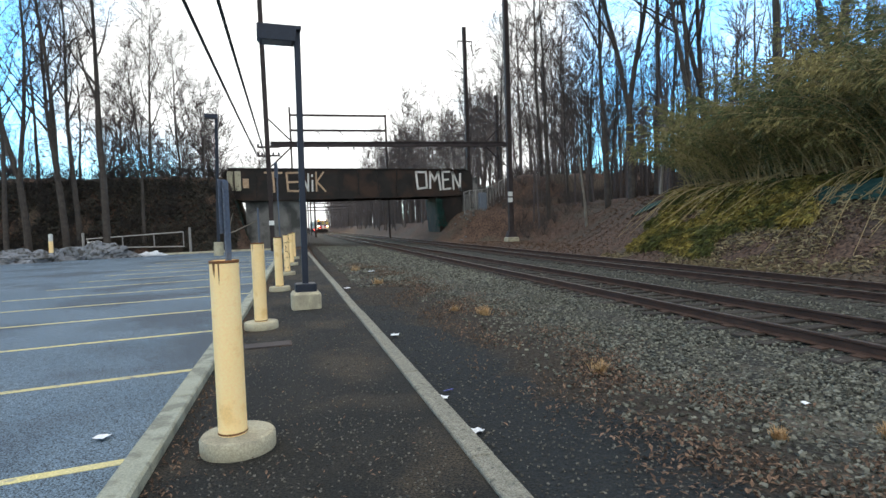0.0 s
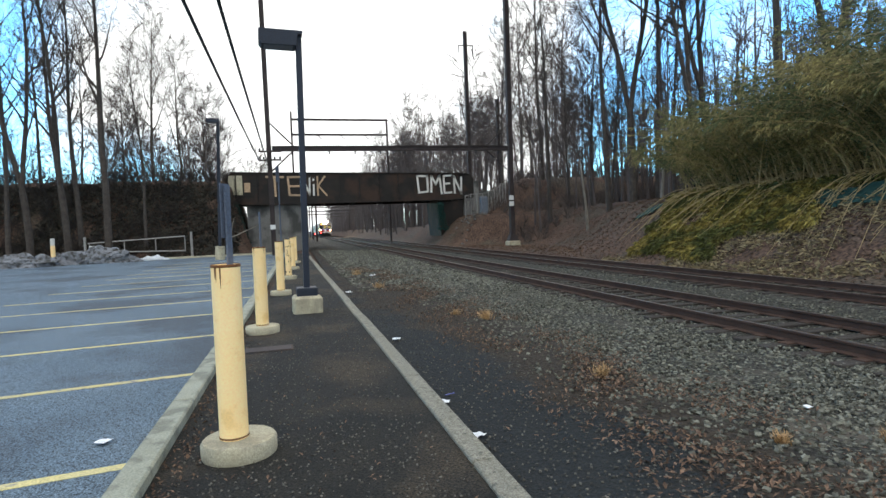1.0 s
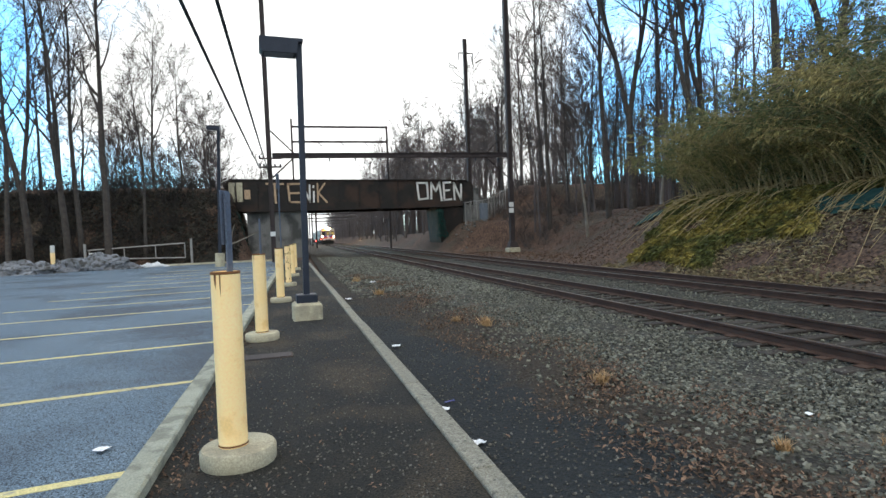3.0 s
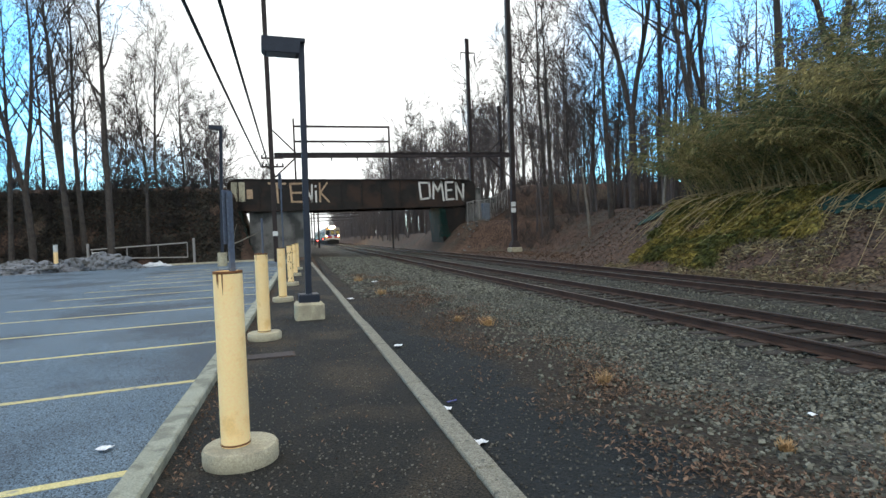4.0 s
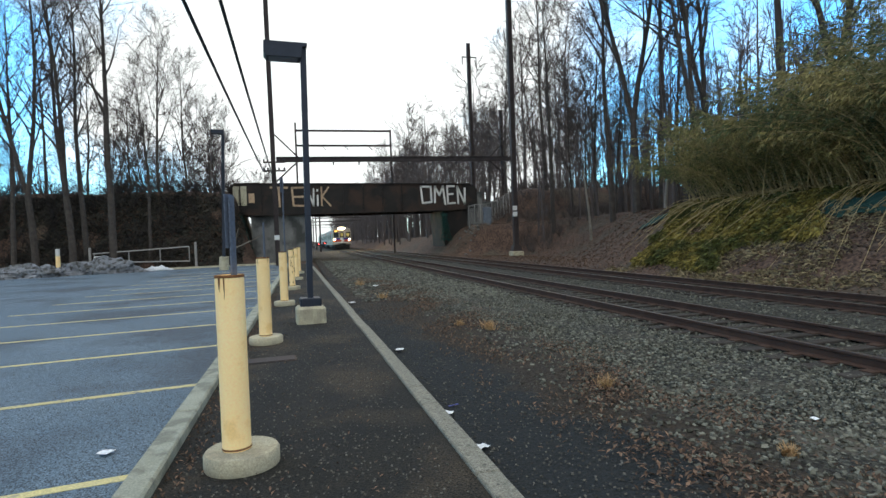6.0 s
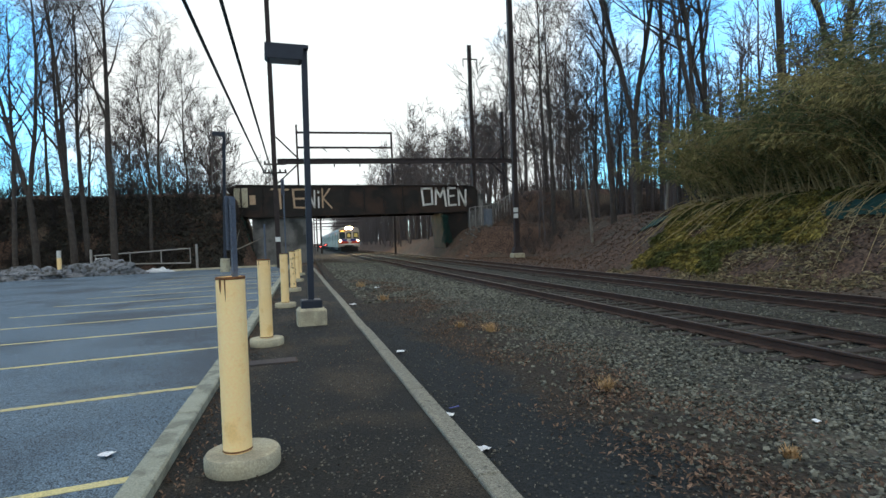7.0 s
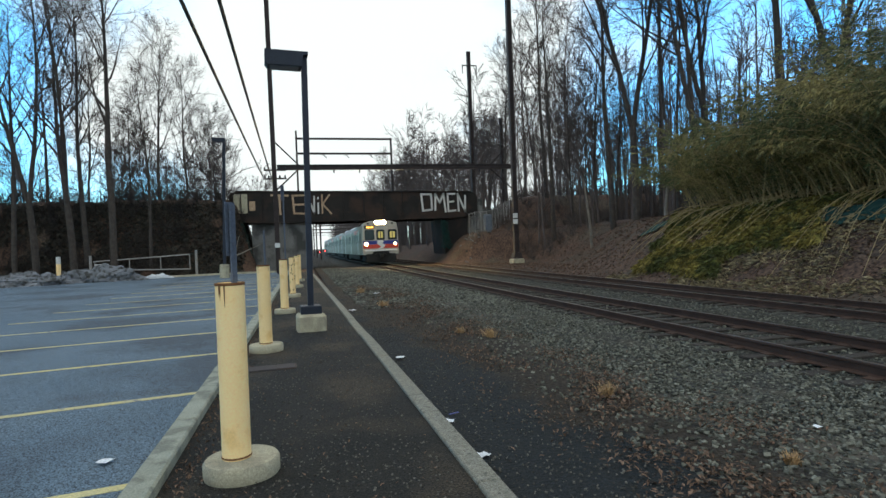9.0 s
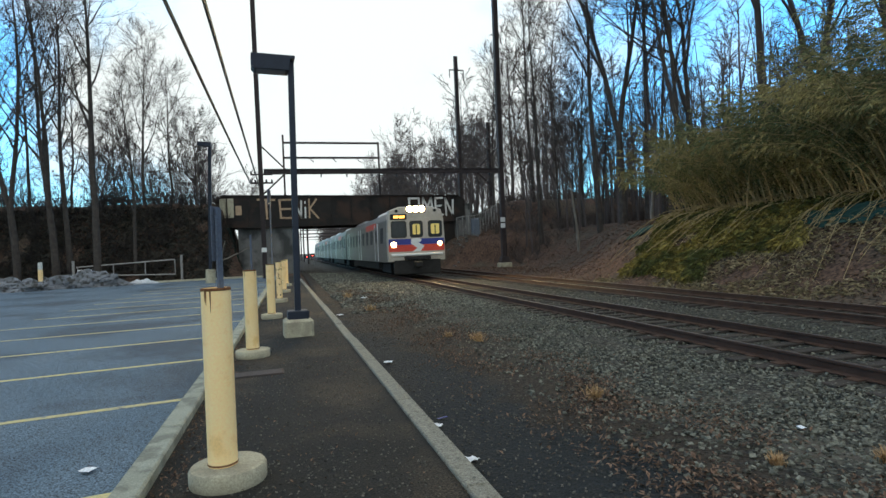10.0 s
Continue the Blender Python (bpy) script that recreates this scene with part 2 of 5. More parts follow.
def zoned_ground():
    """Railway ground: fine black asphalt, then leaf-strewn dirt, then grey ballast, with ragged borders."""
    m = bpy.data.materials.new("railway_ballast_and_dirt")
    m.use_nodes = True
    n, l = m.node_tree.nodes, m.node_tree.links
    bsdf = n["Principled BSDF"]
    co = n.new("ShaderNodeTexCoord").outputs["Object"]
    sep = n.new("ShaderNodeSeparateXYZ")
    l.new(co, sep.inputs[0])

    def noise_at(s, d=4.0):
        t = n.new("ShaderNodeTexNoise")
        t.inputs["Scale"].default_value, t.inputs["Detail"].default_value = s, d
        l.new(co, t.inputs["Vector"])
        return t.outputs["Fac"]

    def math_node(op, a, b):
        t = n.new("ShaderNodeMath")
        t.operation = op
        for i, v in enumerate((a, b)):
            if isinstance(v, float):
                t.inputs[i].default_value = v
            else:
                l.new(v, t.inputs[i])
        return t.outputs[0]

    def remap(v, lo, hi):
        t = n.new("ShaderNodeMapRange")
        l.new(v, t.inputs[0])
        t.inputs[1].default_value, t.inputs[2].default_value = lo, hi
        return t.outputs[0]

    def mix(f, a, b):
        t = n.new("ShaderNodeMix")
        t.data_type = "RGBA"
        for sock, v in ((t.inputs[0], f), (t.inputs[6], a), (t.inputs[7], b)):
            if isinstance(v, tuple):
                sock.default_value = (*v, 1)
            else:
                l.new(v, sock)
        return t.outputs[2]

    vor = n.new("ShaderNodeTexVoronoi")
    vor.inputs["Scale"].default_value = 24
    l.new(co, vor.inputs["Vector"])
    cell = n.new("ShaderNodeSeparateColor")
    l.new(vor.outputs["Color"], cell.inputs[0])
    ragged = math_node("ADD", sep.outputs[0], math_node("MULTIPLY", math_node("SUBTRACT", noise_at(0.9), 0.5), 2.6))
    ragged = math_node("ADD", ragged, math_node("MULTIPLY", math_node("SUBTRACT", noise_at(9.0), 0.5), 0.9))
    along = n.new("ShaderNodeMapRange")
    l.new(sep.outputs[1], along.inputs[0])
    for i, q in enumerate((7.0, 15.0, 0.0, 1.4)):
        along.inputs[i + 1].default_value = q
    asphalt = mix(remap(noise_at(70.0), 0.3, 0.7), (0.012, 0.014, 0.015), (0.033, 0.036, 0.037))
    dirt = mix(remap(noise_at(28.0), 0.35, 0.65), (0.016, 0.0135, 0.011), (0.06, 0.047, 0.035))
    stones = mix(cell.outputs[0], (0.02, 0.0195, 0.0165), (0.1, 0.097, 0.08))
    # gaps between stones go near black: crevice shade put into the colour
    stones = mix(remap(vor.outputs["Distance"], 0.5, 0.75), stones, (0.014, 0.013, 0.012))
    brown = mix(remap(noise_at(1.7), 0.5, 0.68), stones, (0.095, 0.082, 0.066))
    col = mix(remap(math_node("ADD", ragged, along.outputs[0]), 2.3, 2.6), asphalt, dirt)
    col = mix(remap(ragged, 3.3, 4.0), col, brown)
    col = mix(remap(ragged, 5.0, 5.8), col, stones)
    col = mix(remap(sep.outputs[0], 13.6, 14.3), col, dirt)
    l.new(col, bsdf.inputs["Base Color"])
    bsdf.inputs["Roughness"].default_value = 0.95
    bsdf.inputs["Specular IOR Level"].default_value = 0.2
    bn = n.new("ShaderNodeBump")
    bn.inputs["Strength"].default_value, bn.inputs["Distance"].default_value = 0.8, 0.03
    l.new(math_node("ADD", vor.outputs["Distance"], noise_at(50.0)), bn.inputs["Height"])
    l.new(bn.outputs[0], bsdf.inputs["Normal"])
    return m


BALLAST = zoned_ground()
SOIL = material("leaf_covered_soil", (0.05, 0.03, 0.021), (0.1, 0.06, 0.042), 1.0, scale=0.9, fine=9, bump=1.0, spread=0.45, third=(0.066, 0.05, 0.036), third_scale=0.3)


# ---- mesh helpers ----
class Shape:
    """Collects corners and faces of one mesh."""

    def __init__(self):
        self.v, self.f = [], []

    def add(self, verts, faces):
        k = len(self.v)
        self.v.extend(verts)
        self.f.extend([tuple(i + k for i in q) for q in faces])
        return self

    def box(self, x0, x1, y0, y1, z0, z1, c=0.0):
        """A box with its edges cut off by c."""
        bm = bmesh.new()
        bmesh.ops.create_cube(bm, size=1.0)
        for q in bm.verts:
            q.co = Vector((x0 + (q.co.x + 0.5) * (x1 - x0), y0 + (q.co.y + 0.5) * (y1 - y0), z0 + (q.co.z + 0.5) * (z1 - z0)))
        if c:
            bmesh.ops.bevel(bm, geom=bm.edges[:], offset=c, segments=1, affect="EDGES")
        bm.verts.index_update()
        self.add([tuple(q.co) for q in bm.verts], [tuple(q.index for q in f.verts) for f in bm.faces])
        bm.free()
        return self

    def tube(self, pts, radii, n=8, caps=True):
        """A tube along points."""
        pts = [Vector(p) for p in pts]
        if isinstance(radii, (int, float)):
            radii = [radii] * len(pts)
        k = len(self.v)
        last = len(pts) - 1
        side = None
        for i, p in enumerate(pts):
            d = (pts[min(i + 1, last)] - pts[max(i - 1, 0)]).normalized()
            if side is None:
                side = d.orthogonal().normalized()
            else:
                side = (side - d * side.dot(d)).normalized()
            other = d.cross(side)
            for j in range(n):
                a = math.tau * j / n
                self.v.append(tuple(p + (side * math.cos(a) + other * math.sin(a)) * radii[i]))
        for i in range(last):
            for j in range(n):
                a, b = k + i * n + j, k + i * n + (j + 1) % n
                self.f.append((a, b, b + n, a + n))
        if caps:
            self.f.append(tuple(k + j for j in reversed(range(n))))
            self.f.append(tuple(k + last * n + j for j in range(n)))
        return self

    def prism(self, outline, axis, lo, hi):
        """A flat outline drawn out along axis from lo to hi."""
        n = len(outline)
        def put(p, w):
            return {"x": (w, p[0], p[1]), "y": (p[0], w, p[1]), "z": (p[0], p[1], w)}[axis]
        self.add([put(p, lo) for p in outline] + [put(p, hi) for p in outline],
                 [tuple(range(n)), tuple(reversed(range(n, 2 * n)))] + [(i, i + n, (i + 1) % n + n, (i + 1) % n) for i in range(n)])
        return self

    def mesh(self, name, smooth=False):
        me = bpy.data.meshes.new(name)
        me.from_pydata(self.v, [], self.f)
        bm = bmesh.new()
        bm.from_mesh(me)
        if len(bm.faces) < 20000:
            bmesh.ops.recalc_face_normals(bm, faces=bm.faces)
        bm.to_mesh(me)
        bm.free()
        if smooth:
            me.shade_smooth()
            me.set_sharp_from_angle(angle=radians(40))
        return me


def part(name, shape, mat, parent=None, label="", smooth=False):
    """One mesh object, under a thing or a part if one is given."""
    me = shape if isinstance(shape, bpy.types.Mesh) else shape.mesh(name, smooth)
    if not me.materials:
        me.materials.append(mat)
    ob = new(name, me)
    if parent:
        ob.parent = parent
    if label:
        tagged(ob, label)
    return ob


def thing(name, m, label, category, group="", kind=""):
    ob = new(name)
    ob.empty_display_size = 0.2
    ob.matrix_world = m
    return tagged(ob, label, category, group, kind)


def smoothstep(a, b, x):
    t = min(1.0, max(0.0, (x - a) / (b - a)))
    return t * t * (3 - 2 * t)


# ---- the ground ----
def height(x, y):
    """Height of the land: level lot and railway, a bank beyond the far track, the road embankment across."""
    z = -0.12 - 0.2 * smoothstep(1.0, 1.5, x) * smoothstep(16, 13, x)
    near_bridge = smoothstep(48, 53, y)
    foot = 14.0 + 4.4 * smoothstep(24, 40, y) * (1.0 - smoothstep(46.5, 52, y)) - 1.2 * near_bridge
    bank = 2.95 * smoothstep(foot, foot + 6.5 - 2.3 * near_bridge, x) + 0.06 * max(0.0, x - 20.5)
    bank *= 1.0 - 0.35 * smoothstep(64, 80, y)
    if x > 13.5:
        z += bank + 0.12 * noise.noise((x * 0.5, y * 0.5, 3)) * smoothstep(foot, foot + 2, x)
    ridge = smoothstep(50.6, 57.0, y) * (1.0 - smoothstep(63.5, 74, y))
    left, right = 1.0 - smoothstep(-6.5, -4.0, x), smoothstep(17.8, 24.0, x)
    top = 7.0
    z += ridge * left * (top + 0.25 * noise.noise((x * 0.3, y * 0.3, 7)))
    z += ridge * right * max(0.0, top - 0.4 - z)
    if y > 64:
        z += 1.2 * smoothstep(-4, -14, x) * smoothstep(66, 80, y)
    if x < -24:
        z += 1.5 * smoothstep(-24, -45, x)
    return z


def spaced(lo, hi, core0, core1, step, grow=1.35):
    out = list(np.arange(core0, core1 + step / 2, step))
    s, v = step, core0
    while v > lo:
        s *= grow
        v -= s
        out.insert(0, max(v, lo))
    s, v = step, out[-1]
    while v < hi:
        s *= grow
        v += s
        out.append(min(v, hi))
    return out


def build_ground():
    xs, ys = spaced(-2500, 2500, -30, 40, 0.8), spaced(-800, 3500, -6, 110, 0.9)
    verts = [(x, y, height(x, y)) for y in ys for x in xs]
    n = len(xs)
    faces = [(j * n + i, j * n + i + 1, (j + 1) * n + i + 1, (j + 1) * n + i) for j in range(len(ys) - 1) for i in range(n - 1)]
    s = Shape().add(verts, faces)
    tagged(part("ground", s, SOIL, smooth=True), "brown leaf-covered soil with banks and embankment", "ground", kind="structure")


def build_railbed():
    """Ballast and dirt between the platform edging and the bank."""
    xs, ys = list(np.arange(1.0, 14.6, 0.2)), spaced(-8, 900, -6, 40, 0.2, 1.12)
    def level(x, y):
        z = -0.03 - 0.14 * smoothstep(2.6, 4.6, x) + 0.03 * noise.noise((x * 0.8, y * 0.8, 0))
        z -= 0.03 * smoothstep(5.5, 6.2, x)
        z += 0.03 * noise.noise((x * 3.1, y * 3.1, 2)) * smoothstep(2.2, 3.4, x)
        return z - 0.35 * smoothstep(13.4, 14.5, x)
    verts = [(x, y, level(x, y)) for y in ys for x in xs]
    n = len(xs)
    faces = [(j * n + i, j * n + i + 1, (j + 1) * n + i + 1, (j + 1) * n + i) for j in range(len(ys) - 1) for i in range(n - 1)]
    tagged(part("railway_bed", Shape().add(verts, faces), BALLAST, smooth=True), "grey stone ballast with dirt and dead leaves", "ballast", kind="structure")


def build_lot():
    s = Shape()
    outline = [(-60, -25), (-1.2, -25), (-1.2, 47.5), (-5, 48.5), (-13, 47.5), (-19, 43.5), (-30, 39), (-60, 36)]
    s.prism(outline, "z", -0.35, 0.0)
    tagged(part("parking_lot", s, ASPHALT), "worn blue-grey asphalt parking lot", "pavement", kind="structure")
    s = Shape().prism([(-1.3, -25), (1.35, -25), (1.25, 3), (0.75, 36), (0.7, 47), (-1.3, 47)], "z", -0.35, -0.0)
    tagged(part("platform_path", s, PLATFORM), "dark crumbled asphalt strip with dirt", "pavement", kind="structure")
    for i in range(-1, 13):
        y = 4.65 + 2.84 * i
        y0 = y + 0.0
        L = 6.7
        a = radians(8.5)
        dx, dy = -math.cos(a) * L, -math.sin(a) * L
        w = 0.055
        s = Shape().prism([(-1.27, y0 - w), (-1.27, y0 + w), (-1.27 + dx, y0 + dy + w), (-1.27 + dx, y0 + dy - w)], "z", -0.004, 0.004)
        tagged(part("parking_line", s, LINE), "worn yellow painted parking bay line", "road marking", "parking bay lines", "structure")


def build_kerb():
    """Concrete kerb of cast lengths and the flush edging of the platform."""
    kerb = tagged(new("kerb"), "pale weathered concrete kerb along the parking lot", "kerb", kind="structure")
    rng = random.Random(4)
    y, L = -6.0, 3.0
    while y < 46:
        o = rng.uniform(-0.008, 0.008)
        part("kerb_stone", Shape().box(-1.285 + o, -1.075 + o, y + 0.004, y + L - 0.004, -0.2, 0.10 + o, 0.018), KERB, kerb)
        y += L
    edging = tagged(new("platform_edging"), "worn pale concrete edging strip of the platform", "edging", kind="structure")
    y = -6.0
    while y < 40:
        x = 1.10 - 0.0165 * (y - 3.3)
        o = rng.uniform(-0.006, 0.006)
        q = part("edging_stone", Shape().box(0.025, 0.205, 0.004, 2.44, -0.3, 0.03 + o, 0.012), EDGE, edging)
        q.matrix_world = pose(x + o, y, 0, 0, 0, 0.95)
        y += 2.448


# ---- railway ----
RAILS = (7.65, 11.85)


def build_track(cx, first):
    track = thing("railway_track", pose(cx, 0, 0), "rusty rails on dark timber ties in grey ballast" if first else "rusty rails of the far track on timber ties", "railway track", "railway tracks")
    prof = [(-0.075, -0.17), (0.075, -0.17), (0.075, -0.155), (0.012, -0.135), (0.012, -0.045), (0.036, -0.035), (0.036, -0.006), (-0.036, -0.006), (-0.036, -0.035), (-0.012, -0.045), (-0.012, -0.135), (-0.075, -0.155)]
    head = [(-0.034, -0.008), (0.034, -0.008), (0.03, 0.0), (-0.03, 0.0)]
    for sx in (-0.75, 0.75):
        rail = part("rail", Shape().prism([(x + sx, z) for x, z in prof], "y", -10, 900), RAIL, track)
        part("rail_head", Shape().prism([(x + sx, z) for x, z in head], "y", -10, 900), RAIL_TOP, rail, "polished running surface")
    rng = random.Random(11 + first)
    tie = Shape().box(-1.28, 1.28, -0.11, 0.11, -0.33, -0.165, 0.012).mesh("tie")
    plate = Shape().box(-0.16, 0.16, -0.09, 0.09, -0.168, -0.15, 0.004).mesh("tie_plate")
    y = -4.0
    for i in range(150 if first else 140):
        t = part("tie", tie, TIE, track)
        t.matrix_local = pose(rng.uniform(-0.07, 0.07), y, rng.uniform(-0.012, 0.008), 0, rng.uniform(-0.4, 0.4), rng.uniform(-1.5, 1.5))
        if y < 16:
            for sx in (-0.75, 0.75):
                p = part("tie_plate", plate, RAIL, t)
                p.matrix_local = pose(sx, 0, 0)
        y += 0.56
    far = Shape()
    while y < 500:
        far.box(-1.28, 1.28, y - 0.11, y + 0.11, -0.33, -0.165)
        y += 0.56
    tagged(part("far_ties", far, TIE, track), kind="stuff")


def stone_mesh(seed):
    """An angular crushed stone."""
    rng = random.Random(seed)
    pts = [(sx * rng.uniform(0.45, 1.1), sy * rng.uniform(0.4, 0.95), sz * rng.uniform(0.3, 0.75)) for sz in (-1, 1) for sy in (-1, 1) for sx in (-1, 1)]
    return np.array(pts), [(0, 2, 3, 1), (4, 5, 7, 6), (0, 1, 5, 4), (2, 6, 7, 3), (0, 4, 6, 2), (1, 3, 7, 5)]


def scatter(name, shapes, places, mat, label, category, seed):
    """Many small loose pieces in one mesh: places are rows of x, y, z, size."""
    rng = np.random.RandomState(seed)
    V, Fc, k = [], [], 0
    for x, y, z, s in places:
        v, f = shapes[rng.randint(len(shapes))]
        a, b = rng.uniform(0, math.tau), rng.uniform(-0.9, 0.9)
        ca, sa, cb, sb = math.cos(a), math.sin(a), math.cos(b), math.sin(b)
        M = np.array([[ca, -sa, 0], [sa, ca, 0], [0, 0, 1]]) @ np.array([[1, 0, 0], [0, cb, -sb], [0, sb, cb]])
        V.append(v @ M.T * s + (x, y, z))
        Fc.extend([tuple(i + k for i in q) for q in f])
        k += len(v)
    me = bpy.data.meshes.new(name)
    me.from_pydata(np.concatenate(V).tolist(), [], Fc)
    me.materials.append(mat)
    return tagged(new(name, me), label, category, kind="stuff")


def by_island(m, lo, hi):
    """Let each loose piece of a joined mesh take its own lightness."""
    n, l = m.node_tree.nodes, m.node_tree.links
    bsdf = n["Principled BSDF"]
    old = bsdf.inputs["Base Color"].links[0].from_socket
    g = n.new("ShaderNodeNewGeometry")
    r = n.new("ShaderNodeMapRange")
    l.new(g.outputs["Random Per Island"], r.inputs[0])
    r.inputs[3].default_value, r.inputs[4].default_value = lo, hi
    c = n.new("ShaderNodeCombineColor")
    for i in range(3):
        l.new(r.outputs[0], c.inputs[i])
    x = n.new("ShaderNodeMix")
    x.data_type, x.blend_type = "RGBA", "MULTIPLY"
    x.inputs[0].default_value = 1.0
    l.new(old, x.inputs[6]), l.new(c.outputs[0], x.inputs[7])
    l.new(x.outputs[2], bsdf.inputs["Base Color"])


def build_loose_ground():
    rng = random.Random(21)
    stones = [stone_mesh(i) for i in range(12)]
    by_island(GRIT, 0.3, 1.35)
    by_island(STONE, 0.3, 1.75)
    by_island(LEAF, 0.4, 1.6)
    rows = []
    for _ in range(38000):
        y = 2.5 + 20 * rng.random() ** 1.6 if rng.random() < 0.9 else rng.uniform(-5, 2.6)
        x = rng.uniform(2.6, 6.6) if rng.random() < 0.72 else rng.uniform(6.6, 13.2)
        if rng.random() < smoothstep(4.6, 2.8, x) * 0.8:
            continue
        if abs(abs(x - 7.65) - 0.75) < 0.09 or abs(abs(x - 11.85) - 0.75) < 0.09:
            continue
        z = -0.035 - 0.14 * smoothstep(2.6, 4.6, x) - 0.025 * smoothstep(5.5, 6.2, x)
        rows.append((x, y, z + rng.uniform(0, 0.02), rng.uniform(0.011, 0.027)))
    for _ in range(9000):
        x, y = rng.uniform(1.5, 6.6), rng.uniform(16, 52)
        rows.append((x, y, -0.03 - 0.14 * smoothstep(2.6, 4.6, x) - 0.025 * smoothstep(5.5, 6.2, x), rng.uniform(0.025, 0.055)))
    scatter("ballast_stones", stones, rows, STONE, "loose grey crushed ballast stones", "ballast stones", 3)
    rows = []
    for _ in range(9500):
        y = 2.2 + 14 * rng.random() ** 1.8 if rng.random() < 0.85 else rng.uniform(-5, 2.3)
        x = rng.uniform(-1.0, 2.6)
        if 1.0 < x + 0.0165 * (y - 3.3) < 1.36:
            continue
        rows.append((x, y, -0.02 + (0.022 if x < 1.1 else 0.0), rng.uniform(0.004, 0.011)))
    scatter("grit", stones, rows, GRIT, "small grey grit on the dark path", "grit", 4)
    leaf = (np.array([(0, -1, 0.0), (0.45, -0.2, 0.25), (0.1, 1, 0.1), (-0.45, -0.1, 0.3), (0, 0, 0.02)]), [(0, 1, 4), (1, 2, 4), (2, 3, 4), (3, 0, 4)])
    rows = []
    for _ in range(24000):
        y = 2.3 + 24 * rng.random() ** 1.5 if rng.random() < 0.9 else rng.uniform(-5, 2.4)
        x = rng.gauss(3.4 - 0.02 * y, 0.65)
        if noise.noise((x * 1.1, y * 0.7, 9)) + rng.uniform(-0.3, 0.3) < 0.02 or not 1.6 < x < 6.2:
            continue
        rows.append((x, y, -0.015 - 0.14 * smoothstep(2.6, 4.6, x) + rng.uniform(0.0, 0.03), rng.uniform(0.012, 0.034)))
    for _ in range(2200):
        y = 2.5 + 18 * rng.random() ** 1.4
        rows.append((rng.choice((rng.uniform(-1.06, -0.78), rng.uniform(-1.06, -0.88), rng.uniform(-1.0, 1.0))), y, 0.008, rng.uniform(0.01, 0.025)))
    scatter("dead_leaves", [leaf], rows, LEAF, "scattered brown dead leaves", "dead leaves", 5)
    rows = []
    for _ in range(16000):
        x, y = rng.uniform(14.2, 24), rng.uniform(8, 56)
        rows.append((x, y, height(x, y) + 0.02, rng.uniform(0.04, 0.1)))
    scatter("bank_leaves", [leaf], rows, LEAF, "brown leaf litter covering the bank", "leaf litter", 6)
    # litter
    for x, y, s, r in ((1.34, 4.36, 0.05, 20), (1.38, 8.6, 0.06, 70), (1.25, 15.7, 0.09, 10), (4.5, 4.2, 0.03, 0), (-1.66, 5.22, 0.05, -30), (2.6, 21.0, 0.1, 40), (1.3, 5.3, 0.045, 60)):
        bm = bmesh.new()
        bmesh.ops.create_grid(bm, x_segments=4, y_segments=3, size=s)
        for v in bm.verts:
            v.co.z = 0.4 * s * noise.noise((v.co.x * 20 + x, v.co.y * 20, y)) + 0.25 * s
        me = bpy.data.meshes.new("paper_scrap")
        bm.to_mesh(me)
        bm.free()
        ob = tagged(part("paper_scrap", me, PAPER), "crumpled white paper scrap lying on the ground", "litter", "litter")
        ob.matrix_world = pose(x, y, 0.012 if x < 0 else (-0.01 if x < 3 else -0.1), 0, 0, r)
        m = ob.modifiers.new("thick", "SOLIDIFY")
        m.thickness = 0.003
    for x, y, s, tone in ((3.25, 5.75, 0.2, 0), (3.35, 10.1, 0.28, 0), (2.9, 10.6, 0.2, 0), (2.2, 16.5, 0.3, 0), (3.6, 3.6, 0.14, 0), (2.1, 22, 0.35, 0), (4.55, 3.45, 0.16, 0)):
        tuft = Shape()
        for _ in range(130):
            a, lean = rng.uniform(0, math.tau), rng.uniform(0.1, 0.8)
            h = s * rng.uniform(0.4, 1.0)
            p0 = Vector((rng.gauss(0, s * 0.2), rng.gauss(0, s * 0.2), 0))
            d = Vector((math.cos(a) * lean, math.sin(a) * lean, 1)).normalized()
            side = Vector((-math.sin(a), math.cos(a), 0)) * 0.005
            m1 = p0 + d * h * 0.6
            tip = m1 + (d + Vector((math.cos(a), math.sin(a), -0.2)) * 0.5) * h * 0.4
            tuft.add([tuple(p0 - side), tuple(p0 + side), tuple(m1 + side * 0.8), tuple(m1 - side * 0.8), tuple(tip)], [(0, 1, 2, 3), (3, 2, 4)])
        ob = tagged(part("grass_tuft", tuft, GRASS), "dry orange-brown grass tuft growing in the ballast", "grass tuft", "grass tufts")
        ob.location = (x, y, -0.06 - 0.12 * smoothstep(2.6, 4.6, x))


